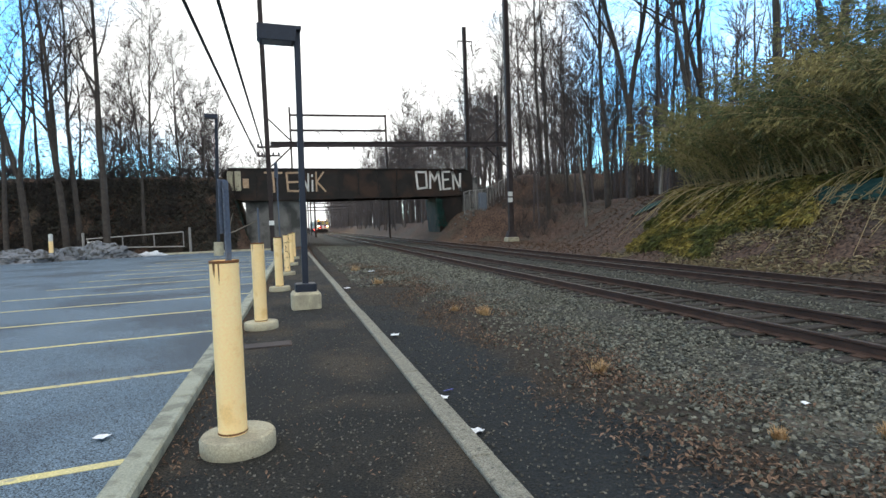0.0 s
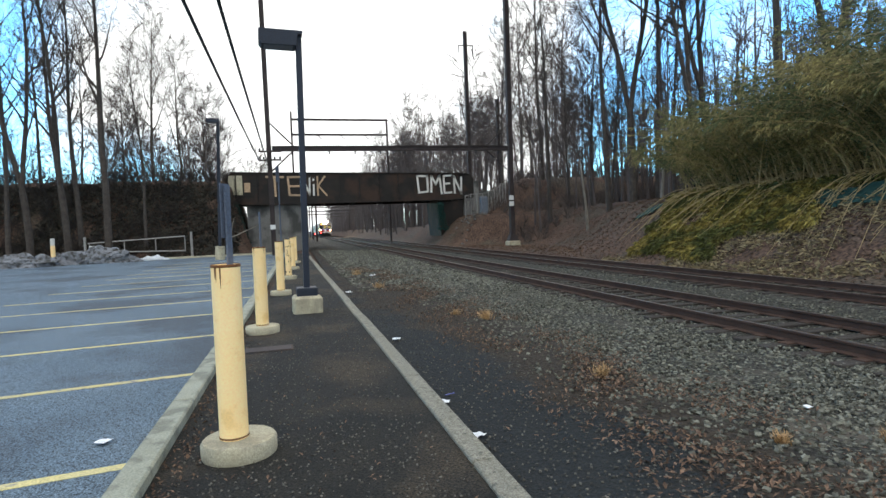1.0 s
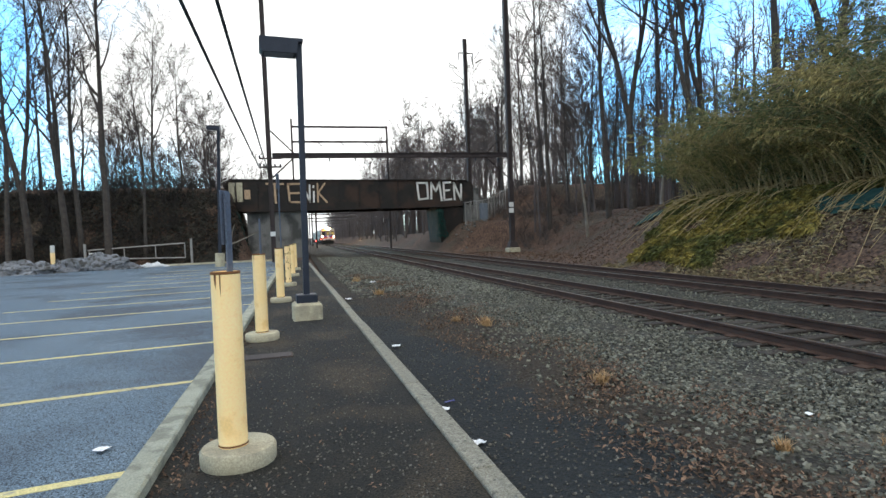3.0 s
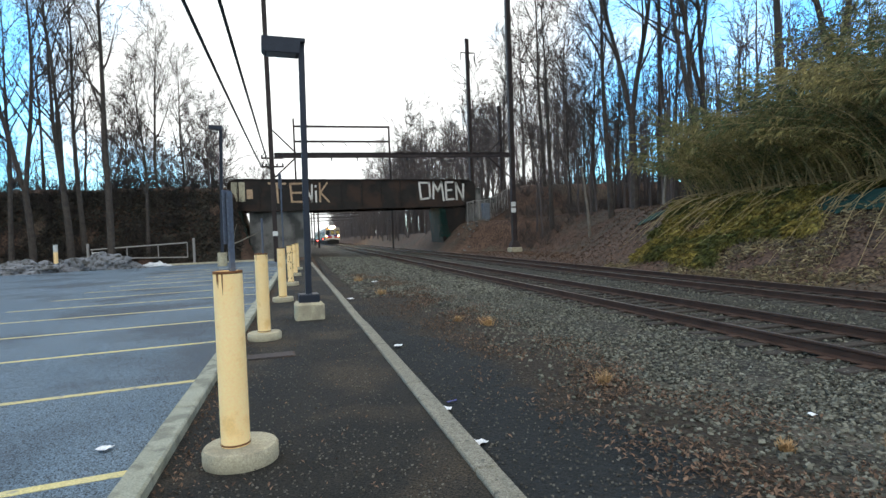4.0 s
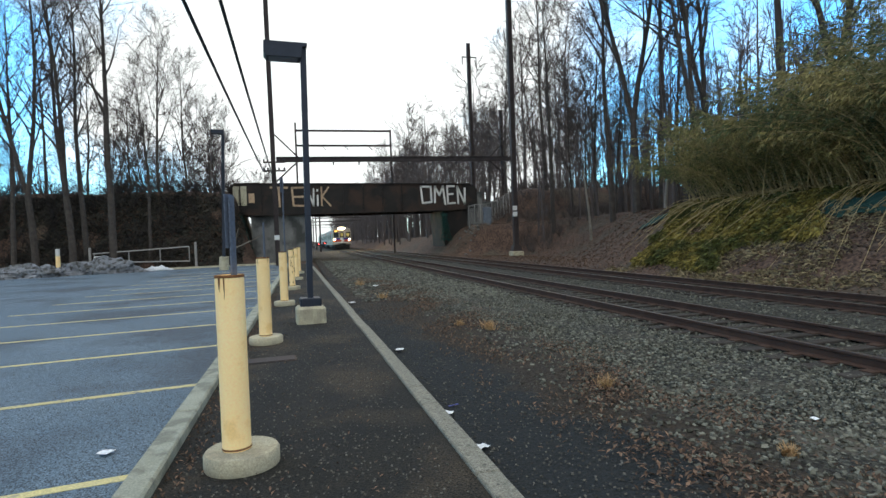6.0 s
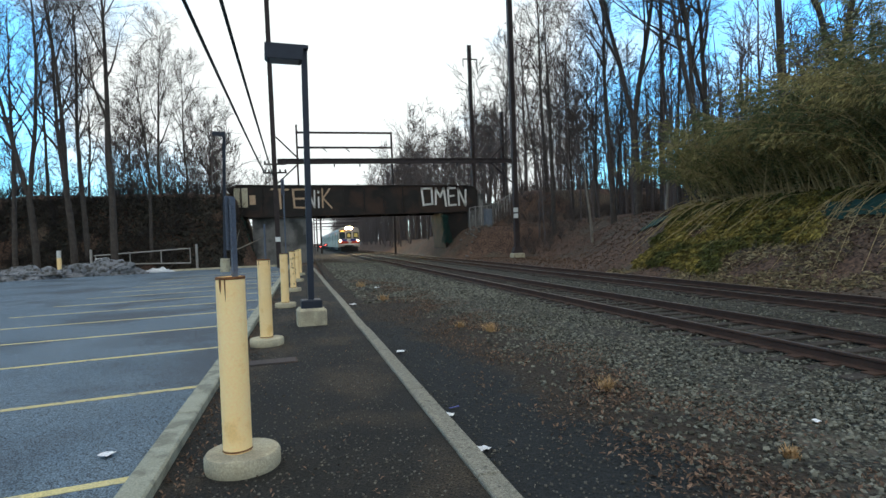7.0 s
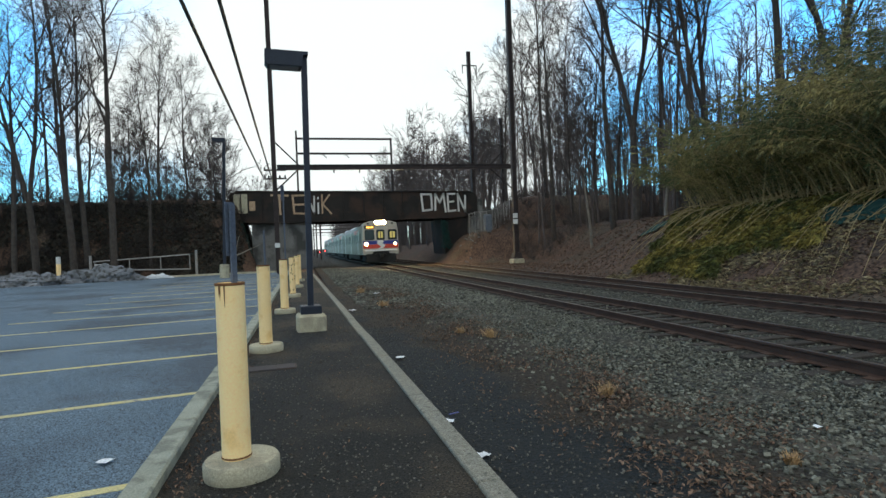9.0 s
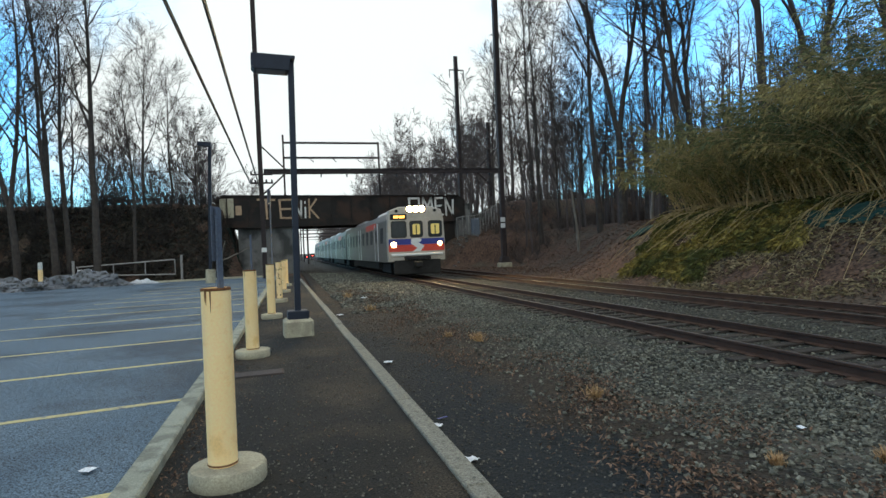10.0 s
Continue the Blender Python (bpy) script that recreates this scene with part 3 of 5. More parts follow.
# ---- beside the path ----
def build_bollards():
    spots = ((-0.56, 4.62), (-0.68, 10.15), (-0.55, 16.1), (-0.43, 21.5), (-0.33, 27.0), (-0.26, 32.4))
    disc = [(0.0, 0.0), (0.278, 0.0), (0.283, 0.02), (0.283, 0.105), (0.268, 0.126), (0.0, 0.132)]
    def lathe(profile, n=40):
        s = Shape()
        rings = []
        for r, z in profile:
            rings.append([(r * math.cos(math.tau * j / n), r * math.sin(math.tau * j / n), z) for j in range(n)])
        verts = [p for ring in rings for p in ring]
        s.add(verts, [(i * n + j, i * n + (j + 1) % n, (i + 1) * n + (j + 1) % n, (i + 1) * n + j) for i in range(len(profile) - 1) for j in range(n)])
        return s
    base = lathe(disc).mesh("base", True)
    R = 0.108
    pipe = lathe([(R, 0.13), (R, 1.47), (R - 0.012, 1.475), (R - 0.014, 1.45), (0.0, 1.45)], 32).mesh("pipe", True)
    collar = lathe([(R + 0.003, 0.138), (R + 0.004, 0.146), (R + 0.001, 0.152)], 32).mesh("rust_ring", True)
    rim = lathe([(R + 0.002, 1.455), (R + 0.003, 1.474), (R - 0.004, 1.478), (R - 0.012, 1.462)], 32).mesh("rusty_rim", True)
    for i, (x, y) in enumerate(spots):
        ob = thing("bollard", pose(x, y, 0.0, 0, 0, 47 * i), "pale yellow steel bollard with rusty rim on a round concrete base" if i != 3 else "pale yellow steel bollard with flaking rusty patches", "bollard", "bollards beside the lot")
        foot = part("base", base, CONCRETE, ob, "round concrete base")
        foot.location.x = 0.035 if i == 0 else 0.0
        part("pipe", pipe, YELLOW, ob)
        part("rust_ring", collar, RUST, ob, "rust stained ring at the foot")
        part("rusty_rim", rim, RUST, ob)
        rng = random.Random(i)
        runs = 3 if i != 3 else 26
        for _ in range(runs):
            a = rng.uniform(0, math.tau) if i != 0 else rng.uniform(-0.5, 0.5) + radians(-125 - 47 * i)
            if i == 3:
                a = rng.uniform(-1.3, 1.3) + radians(-90 - 47 * i)
            z1 = 1.46 if i != 3 else rng.uniform(0.25, 1.4)
            L = rng.uniform(0.05, 0.2) if i != 3 else rng.uniform(0.03, 0.09)
            w = 0.006 if i != 3 else rng.uniform(0.012, 0.03)
            r = R + 0.0015
            da = w / R
            pts = [(r * math.cos(a + s * da * k), r * math.sin(a + s * da * k), z) for z, k in ((z1, 1.0), (z1 - L * 0.5, 0.7), (z1 - L, 0.15)) for s in (-1, 1)]
            q = [tuple(c * 0.985 if j < 2 else c for j, c in enumerate(p)) for p in pts]
            part("rust_streak", Shape().add(pts + q, [(0, 1, 3, 2), (2, 3, 5, 4), (6, 8, 9, 7), (8, 10, 11, 9), (0, 2, 8, 6), (1, 7, 9, 3), (2, 4, 10, 8), (3, 9, 11, 5), (4, 5, 11, 10), (0, 6, 7, 1)]), RUST, ob)
    # sign posts standing in the bollards, their boards seen on edge
    for i, (dz0, top, w, turn) in enumerate(((1.4, 2.08, 0.12, 60), (1.4, 2.08, 0.2, 80), (1.4, 3.5, 0.25, 70))):
        x, y = spots[i]
        s = thing("parking_sign", pose(x + (0.02, 0.03, 0.06)[i], y + 0.05, 0, 0, 0.4, turn), "grey metal sign post with a board seen from behind", "sign", "signs on bollards")
        part("post", Shape().prism([(-0.03, -0.012), (0.03, -0.012), (0.03, 0.004), (0.018, 0.012), (-0.018, 0.012), (-0.03, 0.004)], "z", 1.44, top), SIGN_BLUE, s)
        if i != 1:
            board = part("board", Shape().box(-w / 2, w / 2, 0.014, 0.018, top - 0.4, top + 0.02, 0.001), SIGN_BLUE, s, "thin aluminium sign board")
            for dz in (-0.32, -0.06):
                part("bolt", Shape().tube([(0, -0.02, top + dz), (0, 0.024, top + dz)], 0.008, 6), SIGN_BLUE, board)


def build_lamps():
    lamp = thing("lamp_post", pose(0.1, 12.35, 0, 0, 0.75, 4), "dark square lamp post with box head on concrete footing", "street lamp", "lamp posts")
    b = Shape()
    b.box(-0.3, 0.3, -0.3, 0.3, -0.2, 0.36, 0.05)
    part("footing", b, CONCRETE, lamp, "weathered concrete footing")
    part("base_cover", Shape().box(-0.215, 0.215, -0.215, 0.215, 0.34, 0.53, 0.02), LAMP_PAINT, lamp)
    part("pole", Shape().box(-0.062, 0.062, -0.062, 0.062, 0.5, 5.82, 0.012), LAMP_PAINT, lamp)
    head = part("head", Shape().prism([(-0.80, 5.86), (0.075, 5.86), (0.075, 5.80), (-0.02, 5.79), (-0.06, 5.55), (-0.74, 5.55), (-0.80, 5.62)], "y", -0.2, 0.2), LAMP_PAINT, lamp)
    part("lens", Shape().box(-0.70, -0.12, -0.16, 0.16, 5.535, 5.549, 0.003), SIGN_METAL, head, "flat lamp lens")
    lamp = thing("lamp_post", pose(-5.4, 42.0, 0, 0, 1.9, 0), "tall dark lamp post at the far edge of the lot", "street lamp", "lamp posts")
    part("footing", Shape().tube([(0, 0, -0.2), (0, 0, 0.95)], 0.32, 20), CONCRETE, lamp, "round concrete footing")
    part("pole", Shape().box(-0.1, 0.1, -0.1, 0.1, 0.9, 9.6, 0.015), LAMP_PAINT, lamp)
    part("head", Shape().prism([(-0.75, 9.75), (0.1, 9.75), (0.1, 9.45), (-0.1, 9.45), (-0.75, 9.5)], "y", -0.25, 0.25), LAMP_PAINT, lamp)


def lattice_pole(x, y, h, w, label, z0=0.0, footing=True, lean=0.0):
    ob = thing("catenary_pole", pose(x, y, z0, 0, lean, 0), label, "catenary pole", "catenary poles")
    t = 0.025
    sh = Shape()
    sh.box(-w, -w + t, -w, w, 0, h)
    sh.box(w - t, w, -w, w, 0, h)
    sh.box(-w + t, w - t, -t, t, 0, h)
    part("shaft", sh, POLE_STEEL, ob)
    if footing:
        part("footing", Shape().box(-0.5, 0.5, -0.5, 0.5, -1.3, -0.02, 0.05), CONCRETE, ob, "pale concrete footing")
        part("base_plate", Shape().prism([(-0.4, 0.0), (0.4, 0.0), (0.4, 0.12), (0.27, 0.5), (-0.27, 0.5), (-0.4, 0.12)], "y", -0.35, 0.35), POLE_STEEL, ob)
    return ob


def build_gantry():
    y = 45.2
    left = lattice_pole(-1.88, y, 24, 0.17, "tall dark steel pole carrying the near portal", 0.0, False, -0.3)
    right = lattice_pole(17.62, y, 24, 0.2, "tall dark steel pole on a concrete footing", 0.3, True, 0.2)
    tagband = part("marker_band", Shape().box(-0.19, 0.19, -0.2, -0.17, 2.0, 2.35, 0.005), WHITE_PAINT, left, "white marker band")
    for z in (8.95, 9.6):
        part("crossarm", Shape().box(-0.75, 0.9, -0.28, -0.18, z - 1.75, z - 1.62, 0.01), POLE_STEEL, left)
        for k in (-0.68, -0.4, 0.4, 0.8):
            part("insulator", Shape().tube([(k, -0.23, z - 1.64), (k, -0.23, z - 1.5), (k, -0.23, z - 1.42)], [0.05, 0.08, 0.03], 8), CABLE, left)
    for z in (3.45, 2.95):
        part("notice", Shape().box(-0.3, 0.12, -0.225, -0.205, z, z + 0.38, 0.004), WHITE_PAINT, right, "small white notice plate")
    beam = thing("portal_beam", pose(0, y, 8.15), "dark riveted steel portal beam across the tracks", "catenary beam")
    s = Shape()
    for z in (-0.2, 0.15):
        s.box(-1.7, 17.42, -0.16, 0.16, z, z + 0.05)
    part("flange", s, POLE_STEEL, beam)
    part("web", Shape().box(-1.7, 17.42, -0.02, 0.02, -0.15, 0.15), POLE_STEEL, beam)
    for (xa, za), (xb, zb) in (((-1.75, 1.9), (-0.1, 0.2)), ((-1.75, -1.7), (-0.1, -0.15)), ((17.45, 2.0), (15.6, 0.2)), ((17.45, -1.9), (15.5, -0.15))):
        part("brace", Shape().tube([(xa, 0, za), (xb, 0, zb)], 0.06, 6), POLE_STEEL, beam)
    for k in range(9):
        part("hanger", Shape().tube([(0.6 + 2.0 * k, 0, -0.2), (0.6 + 2.0 * k, 0, -0.45)], 0.05, 6), CABLE, beam)
    # second portal beyond the bridge
    yy = 72.0
    for x in (-0.3, 11.45):
        lattice_pole(x, yy, 15.7 if x > 0 else 16.5, 0.11, "slender steel pole of the portal beyond the bridge", 0, False)
    frame_ob = thing("portal_beam", pose(0, yy, 0), "light double portal beam beyond the bridge", "catenary beam")
    for z in (15.45, 13.6):
        part("bar", Shape().box(-0.2, 11.35, -0.1, 0.1, z - 0.04, z + 0.2), POLE_STEEL, frame_ob)
    for k in (2.8, 5.6, 8.6):
        part("hanger", Shape().tube([(k, 0, 13.6), (k + 0.5, 0, 13.15)], 0.05, 6), POLE_STEEL, frame_ob)
    lattice_pole(19.82, 64, 24.4, 0.2, "tall dark steel pole beyond the bridge", 0, False)
    arm = thing("crossarm", pose(19.82, 63.78, 22.6), "steel crossarm with hanging wires on the tall pole", "crossarm")
    part("arm", Shape().box(-0.9, 0.9, -0.05, 0.0, 0, 0.14, 0.01), POLE_STEEL, arm)
    for k in (-0.85, 0.85):
        part("insulator", Shape().tube([(k, -0.02, 0), (k, -0.02, -0.7), (k, -0.02, -0.9)], [0.06, 0.05, 0.02], 6), CABLE, arm)
    lattice_pole(26.5, 72, 18.5, 0.2, "old wooden-brown pole among the trees", 0, False)
    for i, yy in enumerate((100, 130, 160, 190, 225)):
        for x in (3.0, 16.5):
            lattice_pole(x, yy, 9.3, 0.14, "distant catenary pole beside the tracks", 0, False)
        b = thing("portal_beam", pose(0, yy, 8.3), "distant portal beam over the tracks", "catenary beam")
        part("bar", Shape().box(2.9, 16.6, -0.1, 0.1, -0.14, 0.14), POLE_STEEL, b)
        part("bar", Shape().box(2.9, 16.6, -0.1, 0.1, -1.0, -0.86), POLE_STEEL, b)
    # two thick overhead cables sagging towards the camera
    for far, near in (((-2.65, 44.8, 7.2), (-2.32, 13.0, 7.5)), ((-2.05, 44.8, 7.05), (-1.54, 13.0, 7.5))):
        pts = []
        for k in range(25):
            u = 2.0 * k / 24
            x, y, z = (far[i] + (near[i] - far[i]) * u for i in range(3))
            pts.append((x, y, z - 0.35 * math.sin(math.pi * u / 2.0)))
        tagged(part("overhead_cable", Shape().tube(pts, 0.048, 6), CABLE), "thick black overhead cable", "cable", "overhead cables")


# ---- the bridge ----
def strokes(name, parent, y, lines, w, mat, label):
    for i, line in enumerate(lines):
        for (xa, za), (xb, zb) in zip(line, line[1:]):
            d = Vector((xb - xa, 0, zb - za))
            d.normalize()
            e = Vector((-d.z, 0, d.x)) * w / 2
            a, b = Vector((xa, 0, za)) - d * w * 0.4, Vector((xb, 0, zb)) + d * w * 0.4
            s = Shape().prism([((a + e).x, (a + e).z), ((b + e).x, (b + e).z), ((b - e).x, (b - e).z), ((a - e).x, (a - e).z)], "y", y - 0.006 - 0.002 * i, y + 0.02)
            part(name, s, mat, parent, label)


def build_bridge():
    y0, y1 = 57.0, 63.0
    br = thing("railway_overbridge", pose(0, 0, 0), "black steel girder bridge with painted graffiti on concrete abutments", "bridge")
    top = lambda x: 7.58 - (x + 6.5) * 0.0165
    outline = [(-6.6, 4.9), (-4.8, 4.48), (15.2, 4.48), (17.9, 4.62), (18.0, 4.8), (18.0, top(18) - 0.55), (17.75, top(18) - 0.15), (17.3, top(17)), (-6.0, top(-6)), (-6.5, top(-6) - 0.2), (-6.65, top(-6) - 0.6)]
    girder = part("girder", Shape().prism(outline, "y", y0, y0 + 0.35), BLACK_STEEL, br, "blackened plate girder")
    part("girder", Shape().prism(outline, "y", y1 - 0.35, y1), BLACK_STEEL, br)
    part("deck", Shape().box(-6, 17.5, y0 + 0.35, y1 - 0.35, 4.9, 5.3), BLACK_STEEL, br)
    part("bottom_flange", Shape().box(-4.8, 15.3, y0 - 0.14, y0 - 0.002, 4.44, 4.52, 0.01), BLACK_STEEL, girder)
    part("top_flange", Shape().prism([(-6.1, top(-6) + 0.005), (17.3, top(17) + 0.005), (17.3, top(17) + 0.06), (-6.1, top(-6) + 0.06)], "y", y0 - 0.14, y0 + 0.4), BLACK_STEEL, girder)
    for k in range(12):
        x = -5.6 + 1.95 * k
        if abs(x) < 3.6 or 11.2 < x < 16.8:
            continue
        part("stiffener", Shape().box(x - 0.05, x + 0.05, y0 - 0.1, y0 - 0.002, 4.56, top(x) - 0.04), BLACK_STEEL, girder)
    for k in range(7):
        x = -3.5 + 3 * k
        part("floor_beam", Shape().box(x, x + 0.25, y0 + 0.36, y1 - 0.36, 4.5, 4.9), BLACK_STEEL, br)
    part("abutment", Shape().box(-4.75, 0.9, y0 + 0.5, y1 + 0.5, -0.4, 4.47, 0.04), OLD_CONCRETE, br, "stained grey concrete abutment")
    part("pier", Shape().prism([(14.5, -0.2), (16.9, -0.2), (16.9, 4.46), (14.2, 4.46), (14.2, 3.9)], "y", y0 + 0.3, y1 - 0.3), BLACK_STEEL, br, "dark bridge pier")
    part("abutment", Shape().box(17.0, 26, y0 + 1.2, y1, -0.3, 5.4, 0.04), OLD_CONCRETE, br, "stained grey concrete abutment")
    part("parapet", Shape().box(18.05, 18.55, y0 - 0.1, y1 + 0.1, 3.2, 6.4, 0.05), OLD_CONCRETE, br)
    plate = part("plate", Shape().box(-6.25, -5.0, y0 - 0.03, y0 - 0.004, 5.45, 7.3, 0.01), CONCRETE, girder, "pale weathered plate")
    for z in (6.95, 6.6, 6.25):
        strokes("painted_mark", girder, y0 - 0.034, [[(-5.75, z), (-5.6, z - 0.2), (-5.75, z - 0.25)]], 0.07, UNDER, "dark scrawled mark")
    part("plate", Shape().box(-4.85, -4.3, y0 - 0.02, y0 - 0.004, 5.7, 6.6, 0.01), GRAFFITI_OLD, girder)
    omen = [[(12.0, 7.0), (13.05, 6.98), (13.1, 5.4), (12.15, 5.3), (12.0, 7.0)],
            [(13.45, 5.35), (13.5, 7.0), (13.95, 6.1), (14.35, 7.0), (14.55, 5.15)],
            [(15.55, 7.0), (14.8, 6.98), (14.85, 5.2), (15.6, 5.25)], [(14.85, 6.15), (15.4, 6.2)],
            [(15.95, 5.2), (15.9, 6.95), (16.65, 5.15), (16.7, 6.75)]]
    strokes("letter_stroke", girder, y0, omen, 0.2, GRAFFITI, "white graffiti stroke")
    ten = [[(-2.8, 7.15), (-1.25, 7.1)], [(-2.05, 7.1), (-2.0, 5.3)], [(0.35, 7.1), (-0.8, 7.08), (-0.7, 5.35), (0.4, 5.3)], [(-0.7, 6.2), (0.2, 6.2)]]
    strokes("letter_stroke", girder, y0, ten, 0.19, GRAFFITI_OLD, "faded tan graffiti stroke")
    nik = [[(0.6, 5.3), (0.65, 7.0), (1.2, 5.3), (1.25, 6.95)], [(1.6, 5.3), (1.62, 6.3)], [(1.6, 6.75), (1.62, 6.85)], [(2.0, 7.1), (2.0, 5.3)], [(2.7, 7.1), (2.05, 6.2), (2.85, 5.25)]]
    strokes("letter_stroke", girder, y0, nik[:3], 0.16, GRAFFITI, "white graffiti stroke")
    strokes("letter_stroke", girder, y0, nik[3:], 0.16, GRAFFITI_OLD, "faded tan graffiti stroke")


def build_fence_and_gate():
    fence = thing("fence", pose(0, 54.5, 0), "grey chain-link fence beside the bridge", "fence")
    for k in range(8):
        x = 16.3 + k * 0.62
        z = height(x, 54.5)
        part("post", Shape().tube([(x, 0, z - 0.2), (x, 0, z + 2.1)], 0.045, 6), GATE, fence)
        if k:
            z0 = height(x - 0.62, 54.5)
            part("rail", Shape().tube([(x - 0.62, 0, z0 + 2.05), (x, 0, z + 2.05)], 0.03, 6), GATE, fence)
            wires = Shape()
            for j in range(9):
                u = j / 8
                wires.tube([(x - 0.62 * (1 - u), 0.01, z0 + 0.1), (x - 0.62 * u, 0.01, z + 2.0)], 0.008, 3, False)
                wires.tube([(x - 0.62, 0.01, z0 + 0.1 + 1.9 * u), (x, 0.01, z + 2.0 - 1.9 * u)], 0.008, 3, False)
            tagged(part("mesh", wires, GATE, fence, "chain-link wire"), kind="stuff")
    cab = thing("equipment_cabinet", pose(17.8, 53.2, height(17.8, 53.2)), "grey metal equipment cabinet on the bank", "cabinet")
    part("body", Shape().box(-0.35, 0.35, -0.3, 0.3, -0.5, 1.7, 0.03), SIGN_METAL, cab)
    part("door", Shape().box(-0.3, 0.3, -0.325, -0.302, 0.1, 1.6, 0.01), SIGN_METAL, cab)
    gate = thing("swing_gate", pose(0, 50.2, 0), "grey pipe swing gate closing the track behind the lot", "gate")
    xl, xr = -16.4, -9.1
    part("post", Shape().tube([(xl, 0, -0.2), (xl, 0, 1.95)], 0.1, 10), GATE, gate)
    part("post", Shape().tube([(xr + 0.5, 0, -0.2), (xr + 0.5, 0, 2.1)], 0.1, 10), GATE, gate)
    part("bar", Shape().tube([(xl + 0.2, 0, 1.45), (xr, 0, 1.75)], 0.055, 8), GATE, gate)
    part("bar", Shape().tube([(xl + 0.2, 0, 0.75), (xr, 0, 0.55)], 0.055, 8), GATE, gate)
    for x, za, zb in ((xl + 0.3, 0.75, 1.45), (-13.6, 0.66, 1.56), (-11.3, 0.6, 1.66), (xr, 0.5, 1.75)):
        part("upright", Shape().tube([(x, 0, za), (x, 0, zb)], 0.045, 8), GATE, gate)
    part("sign", Shape().box(xl + 0.3, xl + 1.3, -0.07, -0.05, 0.85, 1.25, 0.005), WHITE_PAINT, gate, "small white sign plate")
    mk = thing("marker_post", pose(-18.2, 49.0, 0), "short yellow and white marker post", "post")
    part("pipe", Shape().tube([(0, 0, -0.2), (0, 0, 1.4)], 0.16, 10), YELLOW, mk)
    part("cap", Shape().tube([(0, 0, 1.4), (0, 0, 1.95)], 0.15, 10), WHITE_PAINT, mk)
    # far kerb of the lot
    k = tagged(new("far_kerb"), "pale concrete kerb at the far edge of the lot", "kerb", kind="structure")
    pts = [(-10.5, 48.0), (-8, 48.3), (-5, 48.55), (-3, 48.2), (-1.3, 47.6)]
    for (xa, ya), (xb, yb) in zip(pts, pts[1:]):
        L = math.hypot(xb - xa, yb - ya)
        q = part("kerb_stone", Shape().box(0, L - 0.01, -0.1, 0.1, -0.2, 0.14, 0.02), CONCRETE, k)
        q.matrix_world = pose(xa, ya, 0, 0, 0, math.degrees(math.atan2(yb - ya, xb - xa)))


def mound(name, x, y, rx, ry, h, seed, mat, label):
    bm = bmesh.new()
    bmesh.ops.create_icosphere(bm, subdivisions=5, radius=1.0)
    for v in bm.verts:
        p = v.co.copy()
        f = 1 + 0.35 * noise.noise(p * 2.2 + Vector((seed, 0, 0))) + 0.16 * noise.noise(p * 7 + Vector((seed, 0, 0)))
        v.co = Vector((p.x * rx * f, p.y * ry * f, max(-0.05, p.z * h * (f + 0.5 * noise.noise(p * 4 + Vector((0, seed, 0)))))))
    me = bpy.data.meshes.new(name)
    bm.to_mesh(me)
    bm.free()
    ob = tagged(part(name, me, mat), label, "snow pile", "snow piles")
    ob.location = (x, y, 0)


def build_snow():
    mound("snow_mound", -14.6, 46.2, 2.9, 1.0, 1.05, 1, SNOW, "heap of dirty old ploughed snow")
    mound("snow_mound", -18.6, 44.6, 2.6, 1.0, 0.75, 5, SNOW, "low ridge of dirty old snow")
    mound("snow_mound", -10.9, 47.4, 1.0, 0.35, 0.28, 8, PAPER, "small remnant of white snow")


# ---- trees ----
def limb(s, rng, p, d, length, r, n, wob, segs, taper=0.35, up=0.0):
    """A wobbling tapered branch; returns its points and directions."""
    pts, dirs, rad = [p], [d], [r]
    for i in range(segs):
        d = (d + Vector((rng.gauss(0, wob), rng.gauss(0, wob), rng.gauss(0, wob) + up))).normalized()
        p = p + d * (length / segs)
        pts.append(p), dirs.append(d), rad.append(r * (1 - (1 - taper) * (i + 1) / segs))
    s.tube(pts, rad, n, False)
    return pts, dirs, rad


def spike(s, p, d, length, r, wob, rng, bent=False):
    """A twig: a thin cone, straight or bent once."""
    side = d.orthogonal().normalized()
    other = d.cross(side)
    mid = p + d * length * 0.5
    tip = mid + (d + Vector((rng.gauss(0, wob), rng.gauss(0, wob), rng.gauss(0.08, wob)))).normalized() * length * 0.5
    ring = [(math.cos(a), math.sin(a)) for a in (0.0, 2.094, 4.189)]
    k = len(s.v)
    if not bent:
        s.v.extend([tuple(p + (side * c + other * e) * r) for c, e in ring] + [tuple(tip)])
        s.f.extend([(k, k + 1, k + 3), (k + 1, k + 2, k + 3), (k + 2, k, k + 3)])
        return mid
    for q, rr in ((p, r), (mid, r * 0.7)):
        s.v.extend([tuple(q + (side * c + other * e) * rr) for c, e in ring])
    s.v.append(tuple(tip))
    for j in range(3):
        i = (j + 1) % 3
        s.f.extend([(k + j, k + i, k + 3 + i, k + 3 + j), (k + 3 + j, k + 3 + i, k + 6)])
    return mid


def turned(rng, d, angle):
    """A direction that leaves d at an angle, on a random side."""
    side = d.orthogonal().normalized()
    side = (side * math.cos(a := rng.uniform(0, math.tau)) + d.cross(side) * math.sin(a))
    return (d * math.cos(angle) + side * math.sin(angle)).normalized()


